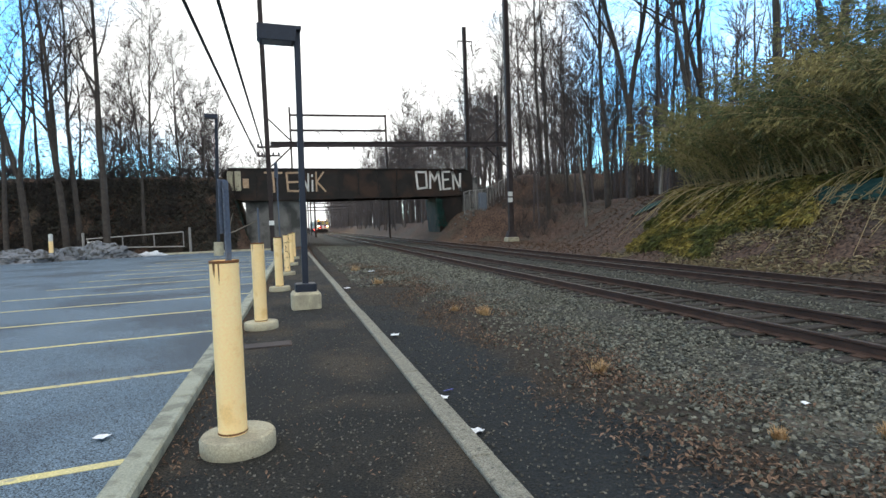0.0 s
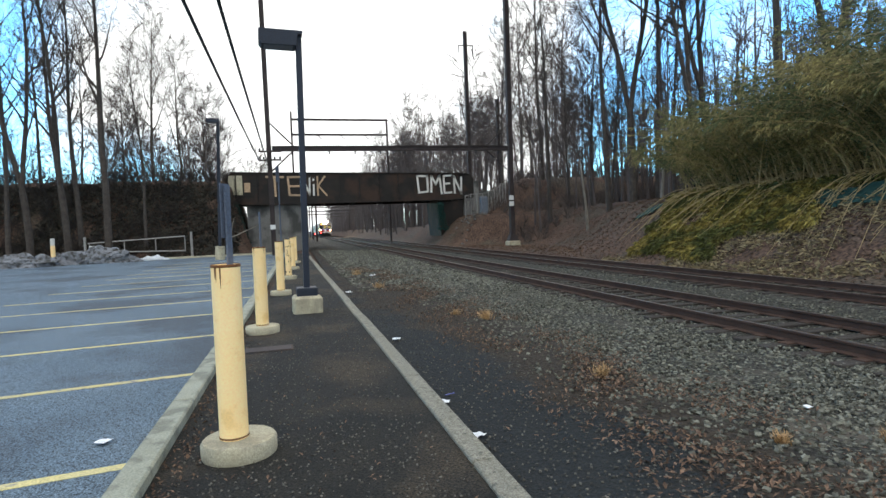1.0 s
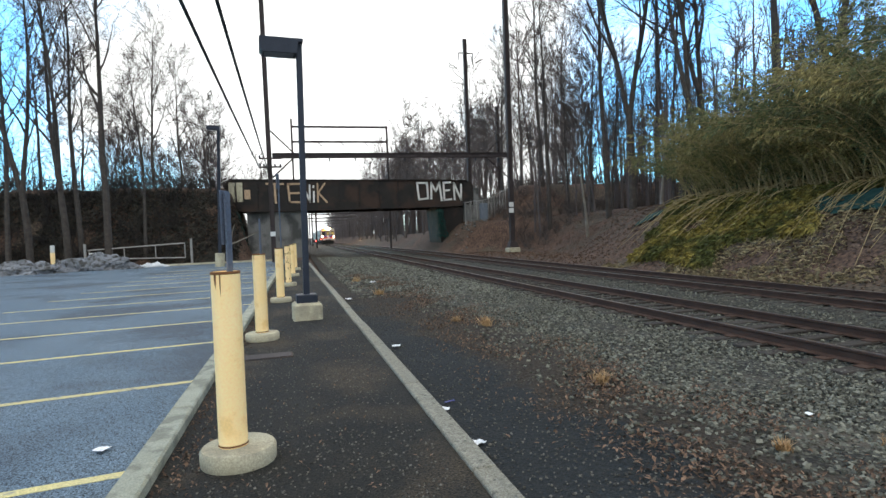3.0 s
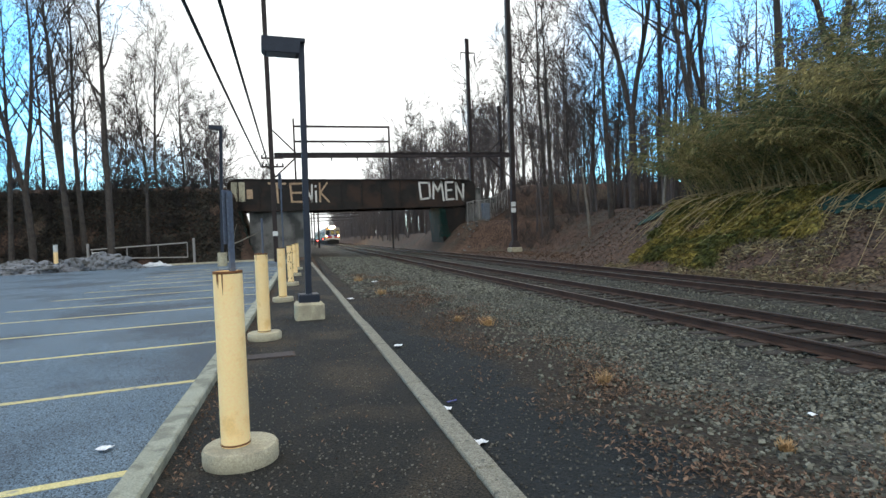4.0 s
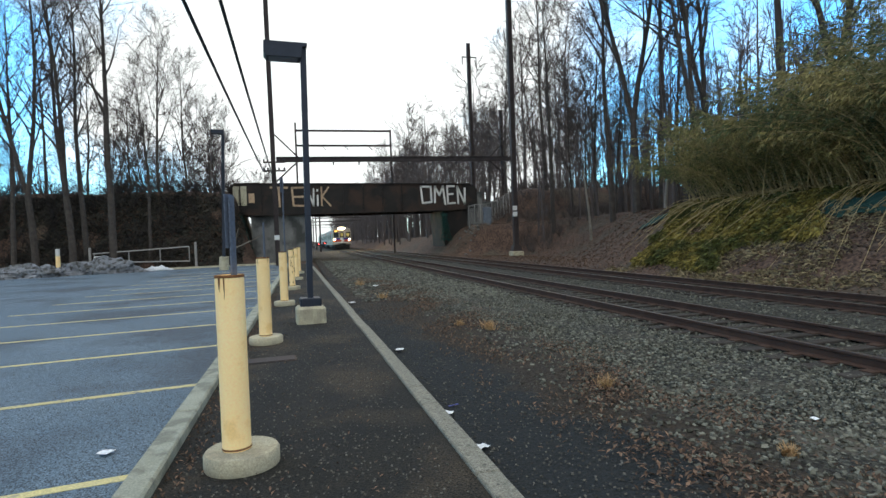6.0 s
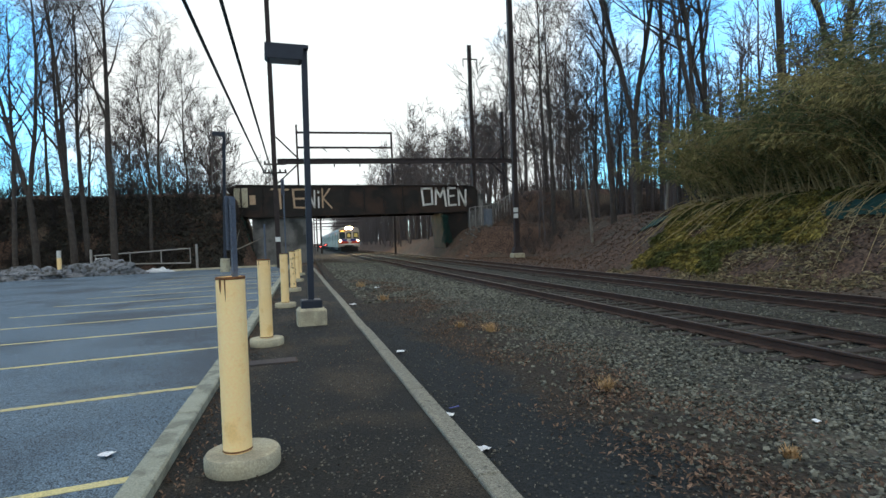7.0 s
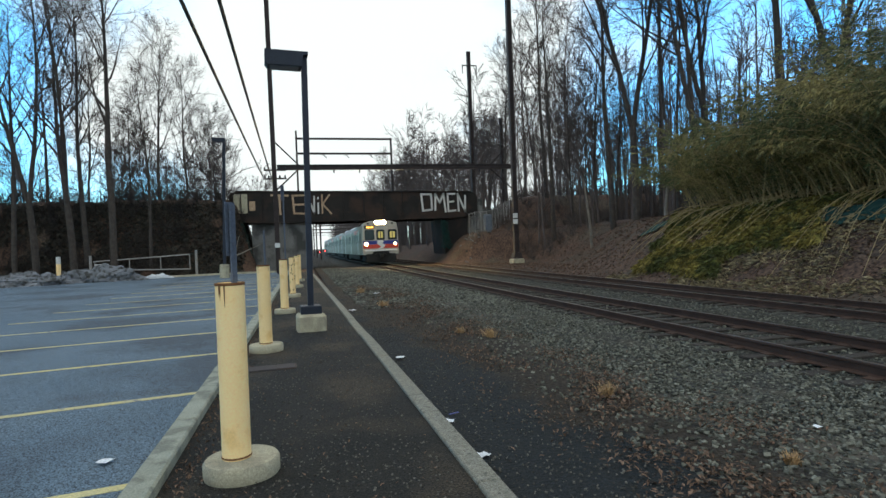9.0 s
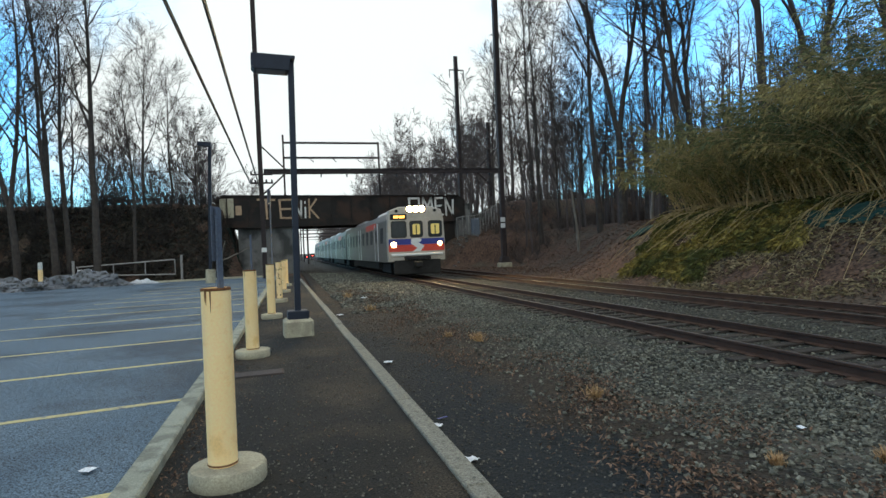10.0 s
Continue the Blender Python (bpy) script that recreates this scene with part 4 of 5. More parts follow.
def tree_shapes(seed, h, r, first=0.35, limbs=16, reach=0.3, fork=False, subs=7, twigs_each=5, fine=3, thick=1.0, wide=0.75):
    """Trunk with ascending limbs, and a fine crown of branching twigs."""
    rng = random.Random(seed)
    wood, twigs = Shape(), Shape()
    start, up = Vector((0, 0, -0.4)), Vector((rng.gauss(0, 0.02), rng.gauss(0, 0.02), 1)).normalized()
    stems = []
    if fork:
        f = rng.uniform(0.22, 0.34)
        pts, dirs, rad = limb(wood, rng, start, up, h * f, r, 8, 0.02, 4, 0.82, 0.01)
        for sgn in (-1, 1):
            d = (dirs[-1] + Vector((0.17 * sgn, rng.gauss(0, 0.1), 0))).normalized()
            stems.append((limb(wood, rng, pts[-1], d, h * (1 - f), r * 0.68, 7, 0.045, 10, 0.1, 0.03), 0.12, h * (1 - f), limbs * 2 // 3))
    else:
        stems.append((limb(wood, rng, start, up, h, r, 8, 0.03, 12, 0.08, 0.015), first, h, limbs))
    for (pts, dirs, rad), f0, L, count in stems:
        for k in range(count):
            u = f0 + (0.985 - f0) * ((k + rng.random()) / count) ** 0.85
            i = min(len(pts) - 2, int(u * (len(pts) - 1)))
            p, rr = pts[i].lerp(pts[i + 1], u * (len(pts) - 1) - i), rad[i]
            d = turned(rng, dirs[i], rng.uniform(0.55, 1.0) * wide)
            ll = h * reach * rng.uniform(0.6, 1.1) * (1.0 - 0.62 * u)
            lp, ld, lr = limb(wood, rng, p, d, ll, min(rr * 0.55, (0.022 + ll * 0.013) * thick), 5, 0.1, 6, 0.2, 0.09)
            for b in range(subs):
                v = 0.2 + 0.8 * (b + rng.random()) / subs
                j = min(5, int(v * 6))
                q = lp[j].lerp(lp[j + 1], v * 6 - j)
                bl = ll * rng.uniform(0.35, 0.65) * (1.25 - 0.55 * v)
                bp, bd, br = limb(twigs, rng, q, turned(rng, ld[j], rng.uniform(0.45, 0.95)), bl, 0.02 * thick, 3, 0.13, 3, 0.5, 0.06)
                for t in range(twigs_each):
                    w = 0.15 + 0.85 * (t + rng.random()) / twigs_each
                    j2 = min(2, int(w * 3))
                    q2 = bp[j2].lerp(bp[j2 + 1], min(1.0, w * 3 - j2))
                    d2 = turned(rng, bd[j2], rng.uniform(0.3, 0.8))
                    tl = bl * rng.uniform(0.4, 0.8)
                    mid = spike(twigs, q2, d2, tl, 0.0115 * thick, 0.18, rng, thick < 1.2)
                    for _ in range(fine):
                        spike(twigs, q2.lerp(mid, rng.uniform(0.3, 1.0)), turned(rng, d2, rng.uniform(0.35, 0.8)), tl * rng.uniform(0.5, 0.9), 0.0085 * thick, 0.15, rng)
    return wood, twigs


def joined(kind, rng, places, name, mat, label, category):
    """Many alike trees of a distant wood in one mesh; places are rows of x, y, height factor."""
    me_v, me_f, k = [], [], 0
    for x, y, f in places:
        v, faces = kind[rng.randrange(len(kind))]
        a = rng.uniform(0, math.tau)
        ca, sa = math.cos(a) * f, math.sin(a) * f
        me_v.append(v @ np.array([[ca, sa, 0], [-sa, ca, 0], [0, 0, f]]) + (x, y, height(x, y) - 0.2))
        me_f.extend([tuple(i + k for i in q) for q in faces])
        k += len(v)
    me = bpy.data.meshes.new(name)
    me.from_pydata(np.concatenate(me_v).tolist(), [], me_f)
    me.materials.append(mat)
    return tagged(new(name, me), label, category, kind="stuff")


def build_trees():
    kinds = []
    for i, (h, r, first, limbs, reach, fork) in enumerate(((29, 0.31, 0.42, 17, 0.36, False), (28, 0.29, 0.3, 18, 0.34, True), (24, 0.23, 0.38, 16, 0.32, False),
                                                           (17, 0.16, 0.28, 16, 0.38, False), (22, 0.25, 0.25, 18, 0.48, True), (14, 0.11, 0.25, 14, 0.36, False))):
        wood, twigs = tree_shapes(40 + i, h, r, first, limbs, reach, fork, wide=1.0 if i == 4 else 0.75)
        kinds.append((wood.mesh("trunk", True), twigs.mesh("crown")))
    big = "tall bare deciduous tree with grey-brown bark"
    slim = "slender bare tree with fine twigs"
    rows = [(-20.1, 50, 1, big), (-17.6, 50.2, 1, big), (-17.2, 52, 2, slim), (-14.75, 50.3, 0, big), (-22.0, 51, 2, big), (-26.0, 50, 2, big), (-12.5, 52, 3, slim), (-14.0, 63, 3, slim),
            (-11.9, 66, 3, slim), (-9.2, 70, 5, slim), (-10, 72, 3, slim), (-21.5, 66, 3, slim), (-26, 68, 2, slim), (-18, 70, 3, slim),
            (22.0, 47.0, 2, slim), (23.2, 39.0, 2, big), (24.0, 37.0, 1, big), (29.0, 41.0, 0, big), (24.6, 44, 3, slim), (27.3, 33.0, 4, big), (25.5, 32.0, 4, big), (28.0, 27.5, 0, big),
            (30.0, 26, 1, big), (31.5, 22.5, 4, big), (25.5, 56, 2, big), (22.5, 60, 3, slim), (29, 18, 4, big),
            (26.5, 35.5, 3, slim), (23.5, 43.5, 5, slim), (25.0, 41.5, 5, slim), (22.5, 50.5, 5, slim), (24.5, 48, 5, slim)]
    rng = random.Random(8)
    for x, y, k, label in rows:
        t = thing("tree", pose(x, y, height(x, y) - 0.1, 0, rng.uniform(-1.2, 1.2), rng.uniform(-25, 25) if k in (1, 4) else rng.uniform(0, 360)), label, "tree", "bare trees")
        s = rng.uniform(0.92, 1.08)
        t.scale = (s, s, s)
        part("trunk", kinds[k][0], BARK, t)
        part("crown", kinds[k][1], TWIG, t)
    for x, y, h in ((20.9, 38.2, 5.5), (23.2, 32.5, 5.0)):
        t = thing("tree", pose(x, y, height(x, y) - 0.1), "young tree with a pale bare trunk", "tree", "bare trees")
        s = Shape()
        limb(s, rng, Vector((0, 0, -0.2)), Vector((0, 0, 1)), h, 0.12, 7, 0.03, 6, 0.4)
        part("trunk", s, PALE_BARK, t)
    # distant woods: light trees of unit-like height joined stretch by stretch
    light = []
    for i in range(5):
        wood, twigs = tree_shapes(70 + i, 18, 0.19, 0.3, 12, 0.36, i % 2 == 1, 5, 4, 3, 1.7, 0.95)
        wood.add(twigs.v, twigs.f)
        light.append((np.array(wood.v), wood.f))
    stems = []
    for i in range(6):
        rng = random.Random(90 + i)
        s = Shape()
        pts, dirs, rad = limb(s, rng, Vector((0, 0, -0.4)), Vector((rng.gauss(0, 0.04), 0, 1)), 13, 0.13, 5, 0.03, 7, 0.15)
        for _ in range(16):
            j = rng.randint(1, 6)
            q, d = pts[j].lerp(pts[j + 1], rng.random()), turned(rng, dirs[j], rng.uniform(0.4, 1.0))
            L = rng.uniform(1.0, 3.0)
            spike(s, q, d, L, 0.03, 0.12, rng)
            for _ in range(4):
                spike(s, q + d * L * rng.uniform(0.2, 0.5), turned(rng, d, 0.6), L * 0.6, 0.02, 0.15, rng)
        stems.append((np.array(s.v), s.f))
    label = "dense bare winter woods in the distance"
    for seed, (x0, x1, y0, y1, count, f) in enumerate(((-38, -8, 66, 100, 40, 0.85), (-45, -27, 40, 64, 9, 1.1), (25, 60, 58, 120, 40, 1.25), (19, 36, 76, 170, 50, 1.15), (-20, -3, 85, 260, 15, 0.8), (34, 60, 20, 58, 12, 1.1), (-30, 3, 330, 420, 12, 0.75), (17, 45, 300, 420, 14, 0.9))):
        rng = random.Random(100 + seed)
        joined(light, rng, [(rng.uniform(x0, x1), rng.uniform(y0, y1), f * rng.uniform(0.8, 1.15)) for _ in range(count)], "far_woods", HAZED_TWIG, label, "woods")
    for seed, (x0, x1, y0, y1, count, f) in enumerate(((-40, -7, 62, 100, 140, 0.6), (20, 50, 46, 110, 170, 0.75), (14.8, 25, 70, 300, 480, 1.05), (29, 55, 8, 46, 70, 0.8), (23.5, 48, 27, 48, 130, 0.95))):
        rng = random.Random(150 + seed)
        joined(stems, rng, [(rng.uniform(x0, x1), rng.uniform(y0, y1), f * rng.uniform(0.65, 1.2)) for _ in range(count)], "thicket", HAZED_TWIG, "thicket of thin bare stems under the taller trees", "thicket")
    # low brush on the embankment and under the trees
    for seed, (x0, x1, y0, y1, count, mat) in enumerate(((-45, -5.5, 51.3, 58, 620, BRUSH), (19, 45, 44, 62, 420, TWIG), (-50, -20, 42, 52, 200, BRUSH), (25.2, 36, 5, 31, 420, BRUSH))):
        rng = random.Random(200 + seed)
        s = Shape()
        for _ in range(count):
            x, y = rng.uniform(x0, x1), rng.uniform(y0, y1)
            z = height(x, y)
            for _ in range(7):
                d = Vector((rng.gauss(0, 0.5), rng.gauss(0, 0.5), 1)).normalized()
                L = rng.uniform(0.7, 2.2)
                q = Vector((x, y, z - 0.1))
                spike(s, q, d, L, 0.018, 0.25, rng)
                for _ in range(4):
                    spike(s, q + d * L * rng.uniform(0.25, 0.55), turned(rng, d, rng.uniform(0.4, 1.0)), L * 0.5, 0.012, 0.25, rng)
        tagged(part("brush", s, mat), "tangled leafless brush on the slope", "brush", kind="stuff")
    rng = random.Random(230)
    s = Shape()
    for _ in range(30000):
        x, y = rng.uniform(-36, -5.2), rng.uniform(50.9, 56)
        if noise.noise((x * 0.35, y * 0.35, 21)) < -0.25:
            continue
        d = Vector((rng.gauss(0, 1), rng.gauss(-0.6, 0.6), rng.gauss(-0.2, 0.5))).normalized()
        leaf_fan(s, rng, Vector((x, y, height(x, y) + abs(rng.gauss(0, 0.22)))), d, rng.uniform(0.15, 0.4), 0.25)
    for _ in range(16000):
        x, y = rng.uniform(25.0, 31), rng.uniform(5, 31)
        d = Vector((rng.gauss(0, 1), rng.gauss(-0.6, 0.6), rng.gauss(-0.2, 0.5))).normalized()
        leaf_fan(s, rng, Vector((x, y, height(x, y) + rng.uniform(0.0, 2.6))), d, rng.uniform(0.25, 0.6), 0.25)
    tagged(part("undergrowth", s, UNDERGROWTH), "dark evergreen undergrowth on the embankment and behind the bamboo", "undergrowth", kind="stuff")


# ---- bamboo ----
def leaf_fan(s, rng, p, d, L, wide=0.13):
    """One narrow folded leaf."""
    side = d.cross(Vector((rng.gauss(0, 1), rng.gauss(0, 1), rng.gauss(0, 1)))).normalized() * L * wide
    mid = p + d * L * 0.45
    tip = p + d * L + Vector((0, 0, -0.25 * L))
    s.add([tuple(p), tuple(mid + side), tuple(tip), tuple(mid - side)], [(0, 1, 2), (0, 2, 3)])


def bamboo_meshes(seed, h, culms, lean):
    """Arching culms that end in feathery, drooping plumes of narrow leaves."""
    rng = random.Random(seed)
    stalks, leaves = [], Shape()
    for _ in range(culms):
        p = Vector((rng.gauss(0, 0.5), rng.gauss(0, 0.65), -0.2))
        hh = h * rng.uniform(0.6, 1.1)
        d = Vector((rng.gauss(-0.16 * lean, 0.1), rng.gauss(0.08, 0.12), 1)).normalized()
        bend = Vector((rng.gauss(-0.1 * lean, 0.07), rng.gauss(0.1, 0.07), -0.05))
        pts, rad, dirs = [p], [0.022], [d]
        for i in range(10):
            d = (d + bend * (0.2 + 0.2 * i)).normalized()
            p = p + d * hh / 10
            pts.append(p), dirs.append(d), rad.append(0.022 * (1 - 0.085 * i))
        stalks.append(Shape().tube(pts, rad, 4, False).mesh("culm"))
        for i in range(2, 11):
            for _ in range(7 if i > 3 else 3):
                b0 = pts[i - 1].lerp(pts[i], rng.random())
                bd = turned(rng, dirs[i], rng.uniform(0.3, 0.85))
                bl = rng.uniform(0.35, 0.95) * (1.0 - 0.035 * i)
                for _ in range(11):
                    u = rng.uniform(0.1, 1.0)
                    q = b0 + bd * bl * u + Vector((0, 0, -0.25 * bl * u * u))
                    ld = (bd + Vector((rng.gauss(0, 0.5), rng.gauss(0, 0.5), rng.gauss(-0.25 - 0.3 * u, 0.35)))).normalized()
                    leaf_fan(leaves, rng, q, ld, rng.uniform(0.08, 0.18), 0.085)
    return stalks, leaves.mesh("leaves")


def build_bamboo():
    by_island(BAMBOO_LEAF, 0.5, 1.5)
    by_island(BAMBOO_FALLEN, 0.45, 1.5)
    kinds = [bamboo_meshes(60 + i, h, n, lean) for i, (h, n, lean) in enumerate(((6.2, 12, 1.0), (7.0, 12, 0.6), (5.4, 12, 1.5)))]
    rng = random.Random(31)
    n = 0
    for row, (x0, k0) in enumerate(((20.6, 2), (21.8, 0), (23.2, 1), (24.8, 1))):
        y = 9.0 + row * 0.6
        while y < 26.3 + row * 1.3:
            x = x0 + rng.uniform(-0.4, 0.4)
            b = thing("bamboo_clump", pose(x, y, height(x, y), 0, 0, rng.uniform(-35, 35)), "dense olive-green bamboo clump leaning over the bank", "bamboo", "bamboo on the bank")
            s = rng.uniform(0.92, 1.08) * (1.28 - 0.4 * smoothstep(12, 27, y))
            b.scale = (s, s, s)
            k = (k0 + rng.randint(0, 1)) % 3
            for me in kinds[k][0]:
                part("culm", me, CULM, b)
            tagged(part("leaves", kinds[k][1], BAMBOO_LEAF, b), kind="stuff")
            y += rng.uniform(1.5, 2.3)
    for i in range(64):
        x, y = rng.uniform(19.7, 21.0), rng.uniform(9.5, 25)
        if i % 2:
            y = rng.uniform(10, 16)
        d = Vector((rng.uniform(-0.3, 0.05), rng.uniform(0.0, 0.55), 1)).normalized()
        p, pts, L = Vector((x, y, height(x, y) - 0.1)), [], rng.uniform(3.0, 6.2)
        for k in range(9):
            pts.append(tuple(p))
            p = p + d * L / 8
            d = (d + Vector((-0.05, 0.04, -0.04))).normalized()
        tagged(part("bamboo_culm", Shape().tube(pts, [0.021 - 0.0017 * k for k in range(9)], 5, False), CULM), "bare straw-coloured bamboo culm leaning over the bank", "bamboo culm", "leaning culms")
    # bent culms and leaf mats lying down the slope
    leaves, litter = Shape(), Shape()
    for _ in range(52000):
        y = rng.uniform(15.0, 29.5)
        x = rng.uniform(14.6, 21)
        if y > 22.6 + (x - 14.6) * 0.8 + 1.5 * noise.noise((x, y, 4)) or noise.noise((x * 0.6, y * 0.35, 5)) < -0.5 + 0.35 * smoothstep(17, 14.6, x) + 0.7 * smoothstep(19.5, 15.5, y - 0.6 * (18 - x)):
            continue
        z = height(x, y) + rng.uniform(0.02, 0.3)
        d = Vector((rng.gauss(-0.7, 0.3), rng.gauss(-0.2, 0.4), rng.gauss(-0.3, 0.3))).normalized()
        leaf_fan(leaves, rng, Vector((x, y, z)), d, rng.uniform(0.18, 0.38))
    straw = Shape()
    for _ in range(15000):
        x, y = rng.uniform(14.0, 19.5), rng.uniform(7.5, 25)
        if noise.noise((x * 0.8, y * 0.5, 12)) < -0.25 + 0.5 * smoothstep(18, 24, y):
            continue
        d = Vector((rng.gauss(-0.6, 0.5), rng.gauss(0, 0.6), rng.gauss(0.2, 0.3))).normalized()
        leaf_fan(straw, rng, Vector((x, y, height(x, y) + rng.uniform(0.0, 0.08))), d, rng.uniform(0.1, 0.3))
    by_island(STRAW, 0.5, 1.5)
    tagged(part("dry_grass", straw, STRAW), "flattened dry grass on the lower bank", "dry grass", kind="stuff")
    tagged(part("fallen_bamboo_leaves", leaves, BAMBOO_FALLEN), "mat of yellow-green fallen bamboo leaves on the bank", "bamboo leaves", kind="stuff")
    for i in range(85):
        y0 = rng.uniform(11, 26)
        x0 = rng.uniform(19.6, 21)
        p = Vector((x0, y0, height(x0, y0) + 0.5))
        pts = []
        L, dy, arch = rng.uniform(1.5, 5.0), rng.gauss(0.15, 0.35), rng.uniform(0.15, 1.3)
        for k in range(8):
            u = k / 7
            x, y = x0 - L * u, y0 + dy * L * u
            pts.append((x, y, height(x, y) + 0.45 * arch * math.sin(math.pi * (0.85 * u + 0.15)) + 0.1))
        tagged(part("fallen_culm", Shape().tube(pts, [0.017 - 0.0014 * k for k in range(8)], 5, False), CULM), "pale bamboo culm bent down over the bank", "bamboo culm", "fallen culms")
    for x, y, rx, ry in ((18.6, 15.3, 0.7, 1.3), (18.9, 13.2, 0.6, 1.0), (18.7, 18.6, 0.4, 0.8), (18.8, 27.5, 0.5, 0.9)):
        bm = bmesh.new()
        bmesh.ops.create_grid(bm, x_segments=14, y_segments=14, size=1.0)
        for v in bm.verts:
            w = 1 + 0.3 * noise.noise((v.co.x * 2, v.co.y * 2, x))
            vx, vy = x + v.co.x * rx * w, y + v.co.y * ry * w
            v.co = Vector((vx, vy, height(vx, vy) + 0.12 + 0.12 * noise.noise((vx * 3, vy * 3, 1))))
        me = bpy.data.meshes.new("green_sheet")
        bm.to_mesh(me)
        bm.free()
        ob = tagged(part("green_sheet", me, TARP, smooth=True), "dark green cloth sheet showing on the bank", "sheet", "sheets on the bank")
        q = ob.modifiers.new("thick", "SOLIDIFY")
        q.thickness = 0.01


# ---- the train ----
def build_train():
    """Four stainless commuter cars; the front of the first is at y = 0, rails at z = 0."""
    train = thing("train", pose(0, 0, 0), "stainless steel commuter train with red and blue striped cab", "train")
    half = 1.67
    prof = [(-half, 0.95), (half, 0.95), (half + 0.02, 2.2), (half - 0.02, 3.45), (half - 0.16, 3.85), (0.9, 4.08), (-0.9, 4.08), (-half + 0.16, 3.85), (-half + 0.02, 3.45), (-half - 0.02, 2.2)]
    L = 25.6
    body = Shape().prism(prof, "y", 0.35, L).mesh("car_body")
    win = Shape().box(-0.012, 0.012, -0.55, 0.55, 2.1, 3.05, 0.008).mesh("window")
    door = Shape().box(-0.012, 0.012, -0.62, 0.62, 1.05, 3.2, 0.008).mesh("door")
    post = Shape().box(-0.02, 0.02, -0.06, 0.06, 1.0, 3.4, 0.01).mesh("door_post")
    stripe = Shape().box(-0.006, 0.006, -2.6, 2.6, 3.1, 3.5, 0.002).mesh("red_panel")
    rib = Shape().box(-0.008, 0.008, 0.4, L - 0.05, 1.5, 1.54, 0.003).mesh("rib")
    pod = Shape().prism([(-1.05, 3.98), (1.05, 3.98), (0.85, 4.25), (-0.85, 4.25)], "y", 2.2, 8.5).mesh("roof_unit")
    bogie = Shape().box(-1.25, 1.25, -1.6, 1.6, 0.25, 0.85, 0.05).mesh("bogie")
    wheel = Shape().tube([(-0.82, 0, 0), (-0.68, 0, 0)], 0.45, 20).mesh("wheel")
    skirt = Shape().box(-1.45, 1.45, 5.5, L - 5.5, 0.45, 0.96, 0.03).mesh("underframe")
    for c in range(4):
        y0 = c * (L + 0.45)
        car = part("car_body", body, SHADED_STEEL, train, "stainless steel car body")
        car.location = (0, y0, 0)
        for sx in (-1, 1):
            for k in range(10):
                yy = 2.2 + 2.35 * k
                if k in (1, 5, 9):
                    d = part("door", door, SHADED_STEEL, car, "sliding side door")
                    d.location = (sx * (half + 0.012), yy, 0)
                    for o in (-0.68, 0.68):
                        q = part("door_post", post, WHITE_PAINT, car)
                        q.location = (sx * (half + 0.016), yy + o, 0)
                    w = part("window", Shape().box(-0.01, 0.01, -0.2, 0.2, 2.2, 3.0, 0.004), SIDE_GLASS, d)
                    w.location = (sx * 0.014, -0.3, 0)
                    w = part("window", w.data, SIDE_GLASS, d)
                    w.location = (sx * 0.014, 0.3, 0)
                else:
                    w = part("window", win, SIDE_GLASS, car)
                    w.location = (sx * (half + 0.012), yy, 0)
            for z in (0.0, 0.3, -0.25):
                q = part("rib", rib, SHADED_STEEL, car)
                q.location = (sx * (half + 0.008), 0, z)
            q = part("red_panel", stripe, RED, car, "red band above the windows")
            q.location = (sx * (half - 0.012), 6.9 + 0.4, 0)
        part("roof_unit", pod, STEEL, car)
        q = part("roof_unit", pod, STEEL, car)
        q.location = (0, 14.0, 0)
        part("underframe", skirt, UNDER, car)
        for yy in (3.6, L - 3.6):
            b = part("bogie", bogie, UNDER, car)
            b.location = (0, yy, 0)
        if c:
            q = part("gangway", Shape().box(-0.6, 0.6, -0.6, 0.4, 1.0, 3.3, 0.03), UNDER, car)
        if c in (0, 2):
            pan = Shape()
            for sx in (-0.5, 0.5):
                pan.tube([(sx, 11.2, 4.08), (sx * 0.8, 12.6, 4.17), (sx, 11.4, 4.23)], 0.03, 5)
            pan.tube([(-0.9, 11.4, 4.23), (0.9, 11.4, 4.23)], 0.03, 5)
            part("pantograph", pan, UNDER, car, "dark roof pantograph")
    # cab face
    face_out = [(-half, 1.0), (half, 1.0), (half + 0.02, 2.2), (half - 0.03, 3.5), (half - 0.14, 4.0), (0.95, 4.2), (-0.95, 4.2), (-half + 0.14, 4.0), (-half + 0.03, 3.5), (-half - 0.02, 2.2)]
    s = Shape()
    n = len(face_out)
    s.add([(x, 0.5, z) for x, z in face_out] + [(x, 0.12, z) for x, z in face_out] + [(x * 0.985, 0.0, 1.0 + (z - 1.0) * 0.985) for x, z in face_out],
          [(i, (i + 1) % n, (i + 1) % n + n, i + n) for i in range(n)] + [(i + n, (i + 1) % n + n, (i + 1) % n + 2 * n, i + 2 * n) for i in range(n)] + [tuple(range(2 * n, 3 * n)), tuple(reversed(range(n)))])
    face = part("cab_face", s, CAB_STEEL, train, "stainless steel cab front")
    part("roof_fairing", Shape().prism([(0.12, 3.95), (0.12, 4.18), (0.6, 4.24), (2.6, 4.25), (3.2, 4.05)], "x", -0.62, 0.62), STEEL, face)
    def pane(name, x0, x1, z0, z1, mat, d=0.02, c=0.05, label=""):
        x0, x1 = x0 * 1.08, x1 * 1.08
        o = [(x0 + c, z0), (x1 - c, z0), (x1, z0 + c), (x1, z1 - c), (x1 - c, z1), (x0 + c, z1), (x0, z1 - c), (x0, z0 + c)]
        return part(name, Shape().prism(o, "y", -d, 0.02), mat, face, label)
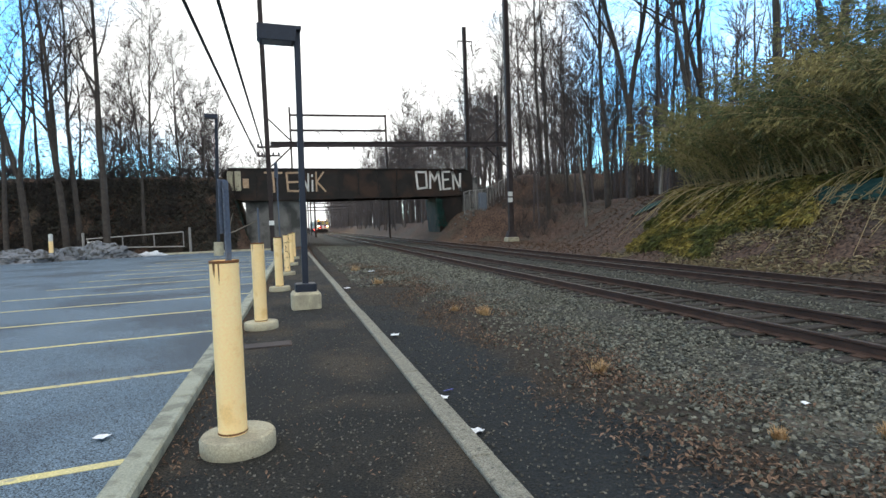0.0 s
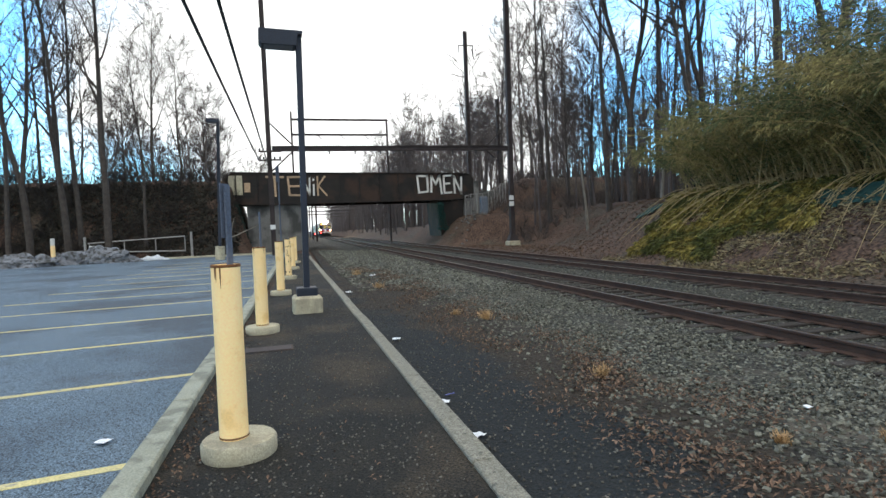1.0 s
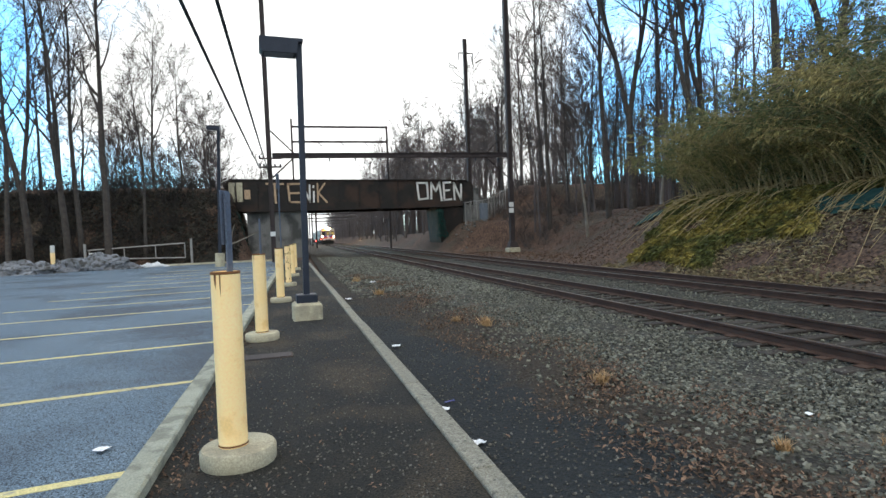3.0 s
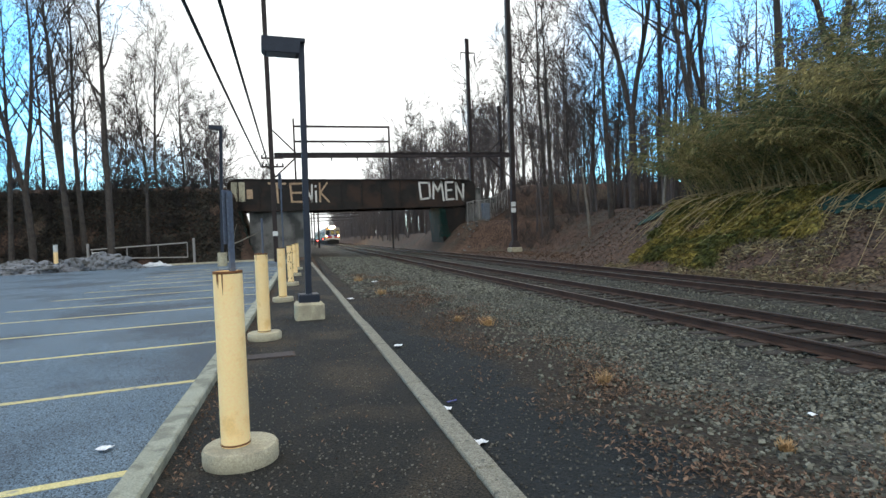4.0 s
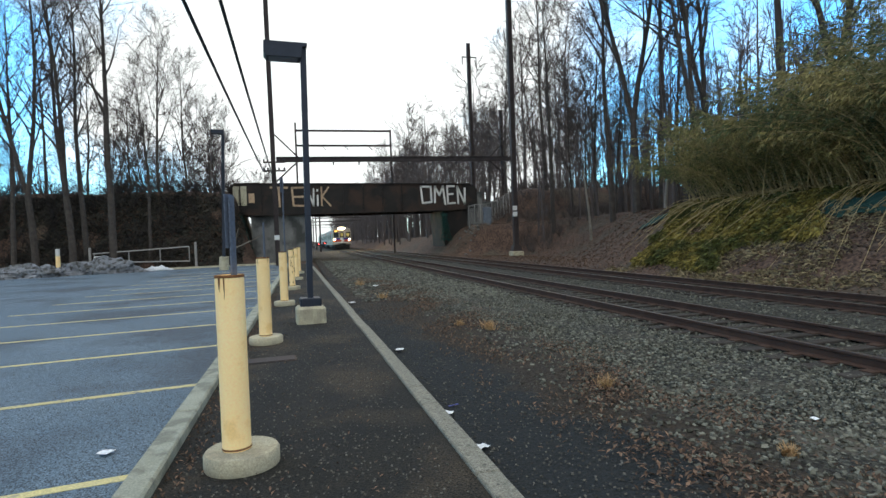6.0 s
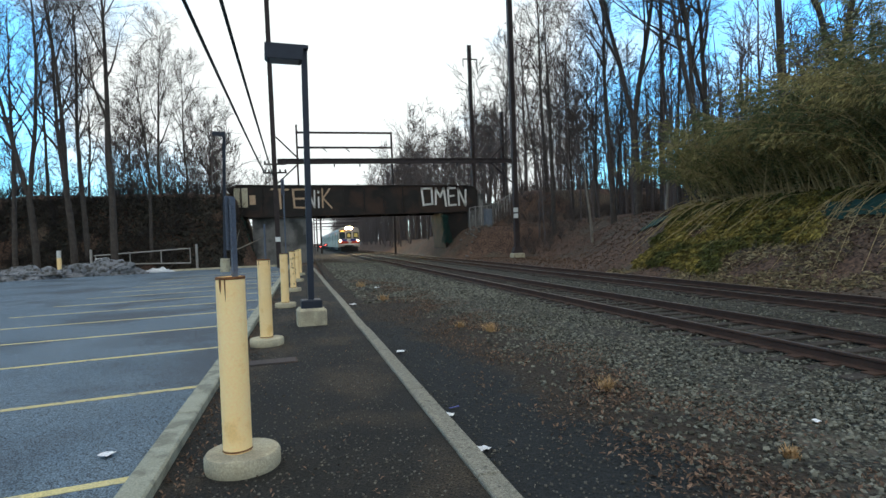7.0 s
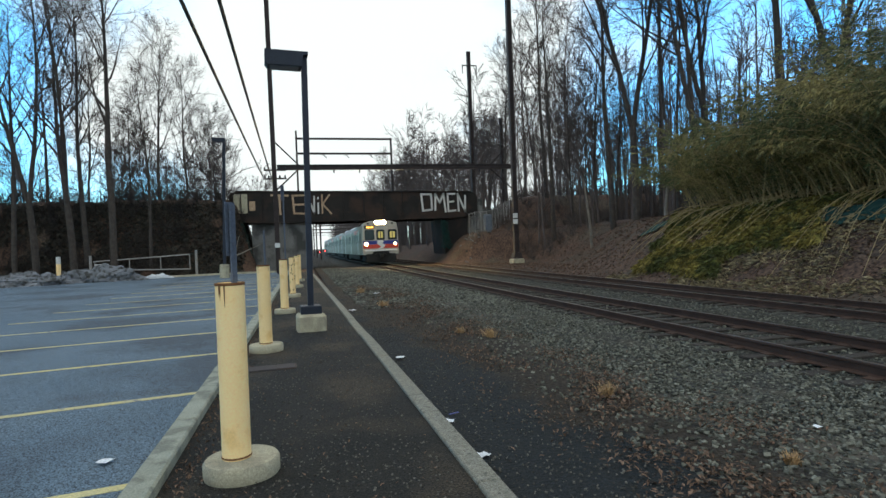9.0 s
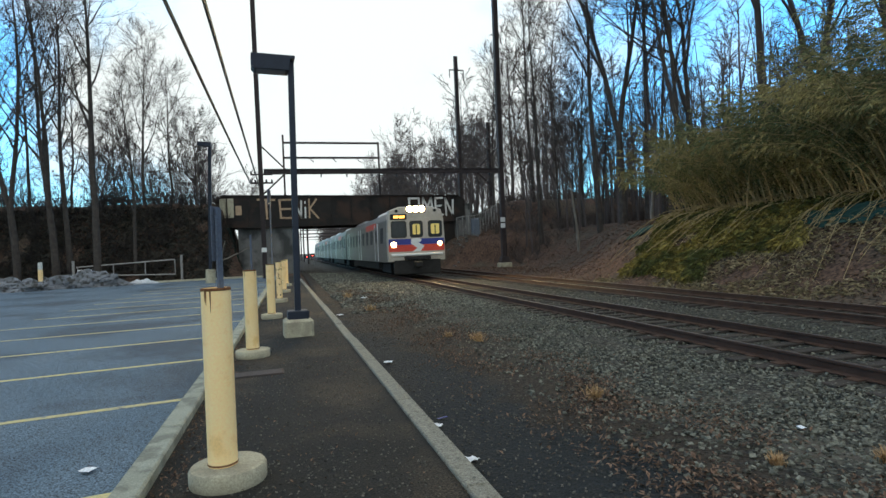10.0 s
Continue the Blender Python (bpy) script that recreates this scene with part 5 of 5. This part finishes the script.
    for x0, x1, lit in ((-1.3, -0.58, False), (-0.3, 0.3, True), (0.7, 1.36, True)):
        pane("window_frame", x0 - 0.06, x1 + 0.06, 2.36, 3.36, UNDER, 0.012, 0.1)
        pane("windscreen", x0, x1, 2.42, 3.3, GLASS_DARK, 0.02, 0.08, "dark cab window")
        if lit:
            pane("lit_interior", x0 + 0.1, x1 - 0.1, 2.55, 3.16, CABIN, 0.024, 0.06, "lit interior seen through the window")
            pane("mullion", (x0 + x1) / 2 - 0.03, (x0 + x1) / 2 + 0.03, 2.5, 3.1, UNDER, 0.03, 0.01)
    pane("blue_band", -1.5, 1.5, 1.96, 2.3, BLUE, 0.016, 0.01, "blue stripe")
    pane("red_band", -1.5, 1.5, 1.56, 1.95, RED, 0.016, 0.01, "red stripe")
    pane("emblem", -0.3, 0.25, 2.1, 2.32, WHITE_PAINT, 0.03, 0.08, "pale angular emblem")
    q = part("emblem", Shape().prism([(-0.34, 2.12), (-0.12, 2.3), (0.12, 2.3), (0.02, 2.14), (0.44, 1.86), (0.2, 1.55), (-0.3, 1.52), (0.02, 1.74), (-0.34, 2.02)], "y", -0.026, 0.0), WHITE_PAINT, face)
    pane("destination_sign", -1.38, -0.5, 3.44, 3.76, UNDER, 0.02, 0.03, "destination sign box")
    for k, w in enumerate((0.07, 0.09, 0.06, 0.08, 0.07, 0.09)):
        pane("display", -1.2 + 0.1 * k, -1.2 + 0.1 * k + w, 3.52, 3.68, DEST, 0.026, 0.01, "glowing amber character")
    for x in (-1.12, 1.12):
        part("roof_lamp", Shape().tube([(x, -0.03, 3.95), (x, 0.1, 3.95)], 0.09, 14), UNDER, face)
    part("headlight_housing", Shape().box(-0.55, 0.55, -0.058, 0.1, 3.84, 4.26, 0.03), UNDER, face)
    # glowing discs wider than the lenses, drawn as the warm rim of glare
    for x in (-0.34, 0.0, 0.34):
        part("reflector", Shape().tube([(x, -0.068, 4.05), (x, -0.056, 4.05)], 0.2, 18), GLARE, face, "glowing disc standing in for headlight glare")
    for x in (-1.34, 1.36):
        part("reflector", Shape().tube([(x, -0.04, 1.98), (x, -0.03, 1.98)], 0.17 if x < 0 else 0.14, 18), GLARE, face)
    for x in (-0.34, 0.0, 0.34):
        part("headlight", Shape().tube([(x, -0.075, 4.05), (x, -0.06, 4.05)], 0.16, 16), HEADLIGHT, face, "bright warm headlight")
    for x, m, r in ((-1.34, LOW_LIGHT, 0.14), (1.36, LOW_LIGHT, 0.10)):
        part("lower_headlight", Shape().tube([(x, -0.05, 1.98), (x, 0.05, 1.98)], r, 16), m, face, "warm lower headlight")
    part("step", Shape().box(-1.5, 1.5, -0.12, 0.1, 1.3, 1.44, 0.03), WHITE_PAINT, face, "pale front step")
    part("anticlimber", Shape().box(-0.75, 0.75, -0.25, 0.1, 1.06, 1.28, 0.02), UNDER, face)
    part("coupler", Shape().box(-0.22, 0.22, -0.55, 0.1, 0.62, 0.98, 0.06), UNDER, face, "dark automatic coupler")
    part("pilot", Shape().prism([(0.1, 0.2), (0.0, 0.25), (-0.05, 1.05), (0.3, 1.05)], "x", -1.35, 1.35), UNDER, face)
    # true loading gauge
    seen = set()
    for ob in train.children_recursive:
        if ob.data not in seen:
            seen.add(ob.data)
            ob.data.transform(Matrix.Diagonal((1.07, 1.0, 1.035, 1.0)))
        ob.location.x *= 1.07
        ob.location.z *= 1.035
    return train


def build_small_things():
    cover = thing("utility_cover", pose(-0.52, 8.62, 0.004, 0, 0, 3), "grey-blue utility cover set in the dark path", "utility cover")
    part("frame", Shape().box(-0.36, 0.36, -0.19, 0.19, -0.02, 0.004, 0.002), BLACK_STEEL, cover)
    part("lid", Shape().box(-0.33, 0.33, -0.16, 0.16, 0.0, 0.012, 0.002), POLE_STEEL, cover)
    rng = random.Random(77)
    s = Shape()
    p1, d1, _r = limb(s, rng, Vector((-5.3, 46.6, 0.5)), Vector((0.12, 0, 1)), 2.6, 0.06, 6, 0.05, 5, 0.4)
    limb(s, rng, p1[2], Vector((0.9, 0, 0.35)).normalized(), 2.3, 0.055, 6, 0.12, 5, 0.5)
    s.tube([(-5.3, 46.6, -0.2), (-5.3, 46.6, 0.55)], 0.06, 6)
    tagged(part("broken_branch", s, PALE_BARK), "pale broken branch standing at the lot's edge", "branch")
    # dark ivy over the wing wall and beside the abutment
    for x0, x1, y, z0, z1, n in ((-6.3, -4.4, 56.4, 0.3, 4.6, 2600), (14.0, 15.0, 56.9, 1.4, 4.3, 900)):
        ivy = Shape()
        for _ in range(n):
            u = rng.random()
            x = x0 + (x1 - x0) * rng.random() * (0.45 + 0.55 * (1 - u))
            p = Vector((x, y + rng.uniform(-0.4, 0.25), z0 + (z1 - z0) * u))
            leaf_fan(ivy, rng, p, Vector((rng.gauss(0, 1), rng.gauss(-0.5, 0.6), rng.gauss(-0.6, 0.5))).normalized(), rng.uniform(0.12, 0.3))
        tagged(part("ivy", ivy, TARP), "dark ivy growing over the bridge masonry", "ivy", kind="stuff")
    # rubble by the bridge foot
    for _ in range(26):
        x, y = rng.uniform(14.6, 17.4), rng.uniform(50.5, 54)
        v, f = stone_mesh(rng.randint(0, 999))
        ob = tagged(part("rubble_stone", Shape().add([tuple(q * rng.uniform(0.09, 0.14)) for q in v], f), OLD_CONCRETE), "pale broken stone lying on the bank", "stone", "rubble on the bank")
        ob.matrix_world = pose(x, y, height(x, y) + 0.05, 0, 0, rng.uniform(0, 360))
    blue = tagged(part("plastic_scrap", Shape().box(-0.06, 0.06, -0.012, 0.012, 0.0, 0.006, 0.002), BLUE), "small blue plastic strip on the ground", "litter", "litter")
    blue.matrix_world = pose(1.42, 5.55, -0.015, 0, 0, 20)


def build_signal():
    s = thing("railway_signal", pose(3.6, 118, 0), "low trackside signal with two red lamps", "signal")
    part("post", Shape().tube([(0, 0, -0.3), (0, 0, 1.6)], 0.08, 8), POLE_STEEL, s)
    for x, z in ((-0.35, 1.2), (0.75, 1.45)):
        part("head", Shape().box(x - 0.4, x + 0.4, -0.1, 0.1, z - 0.25, z + 0.25, 0.03), UNDER, s)
        part("red_lamp", Shape().tube([(x, -0.16, z), (x, -0.1, z)], 0.09, 12), RED_LAMP, s, "glowing red lamp")


build_ground()
build_railbed()
build_lot()
build_bridge()
build_gantry()
build_trees()
build_bamboo()
build_fence_and_gate()
build_snow()
build_lamps()
build_bollards()
build_signal()
build_small_things()
train = build_train()
build_loose_ground()
build_kerb()
build_track(RAILS[0], True)
build_track(RAILS[1], False)


def motions():
    walk(train, [(t, pose(7.5, y, 0)) for t, y in ((0, 176), (1, 169.5), (2, 162), (2.5, 157.5), (4, 140.5), (4.5, 134), (5.5, 120), (7, 97), (7.5, 88.5), (8, 78.5), (8.5, 68.0), (9, 56.0), (9.5, 45.2), (10, 33.8))])


motions()
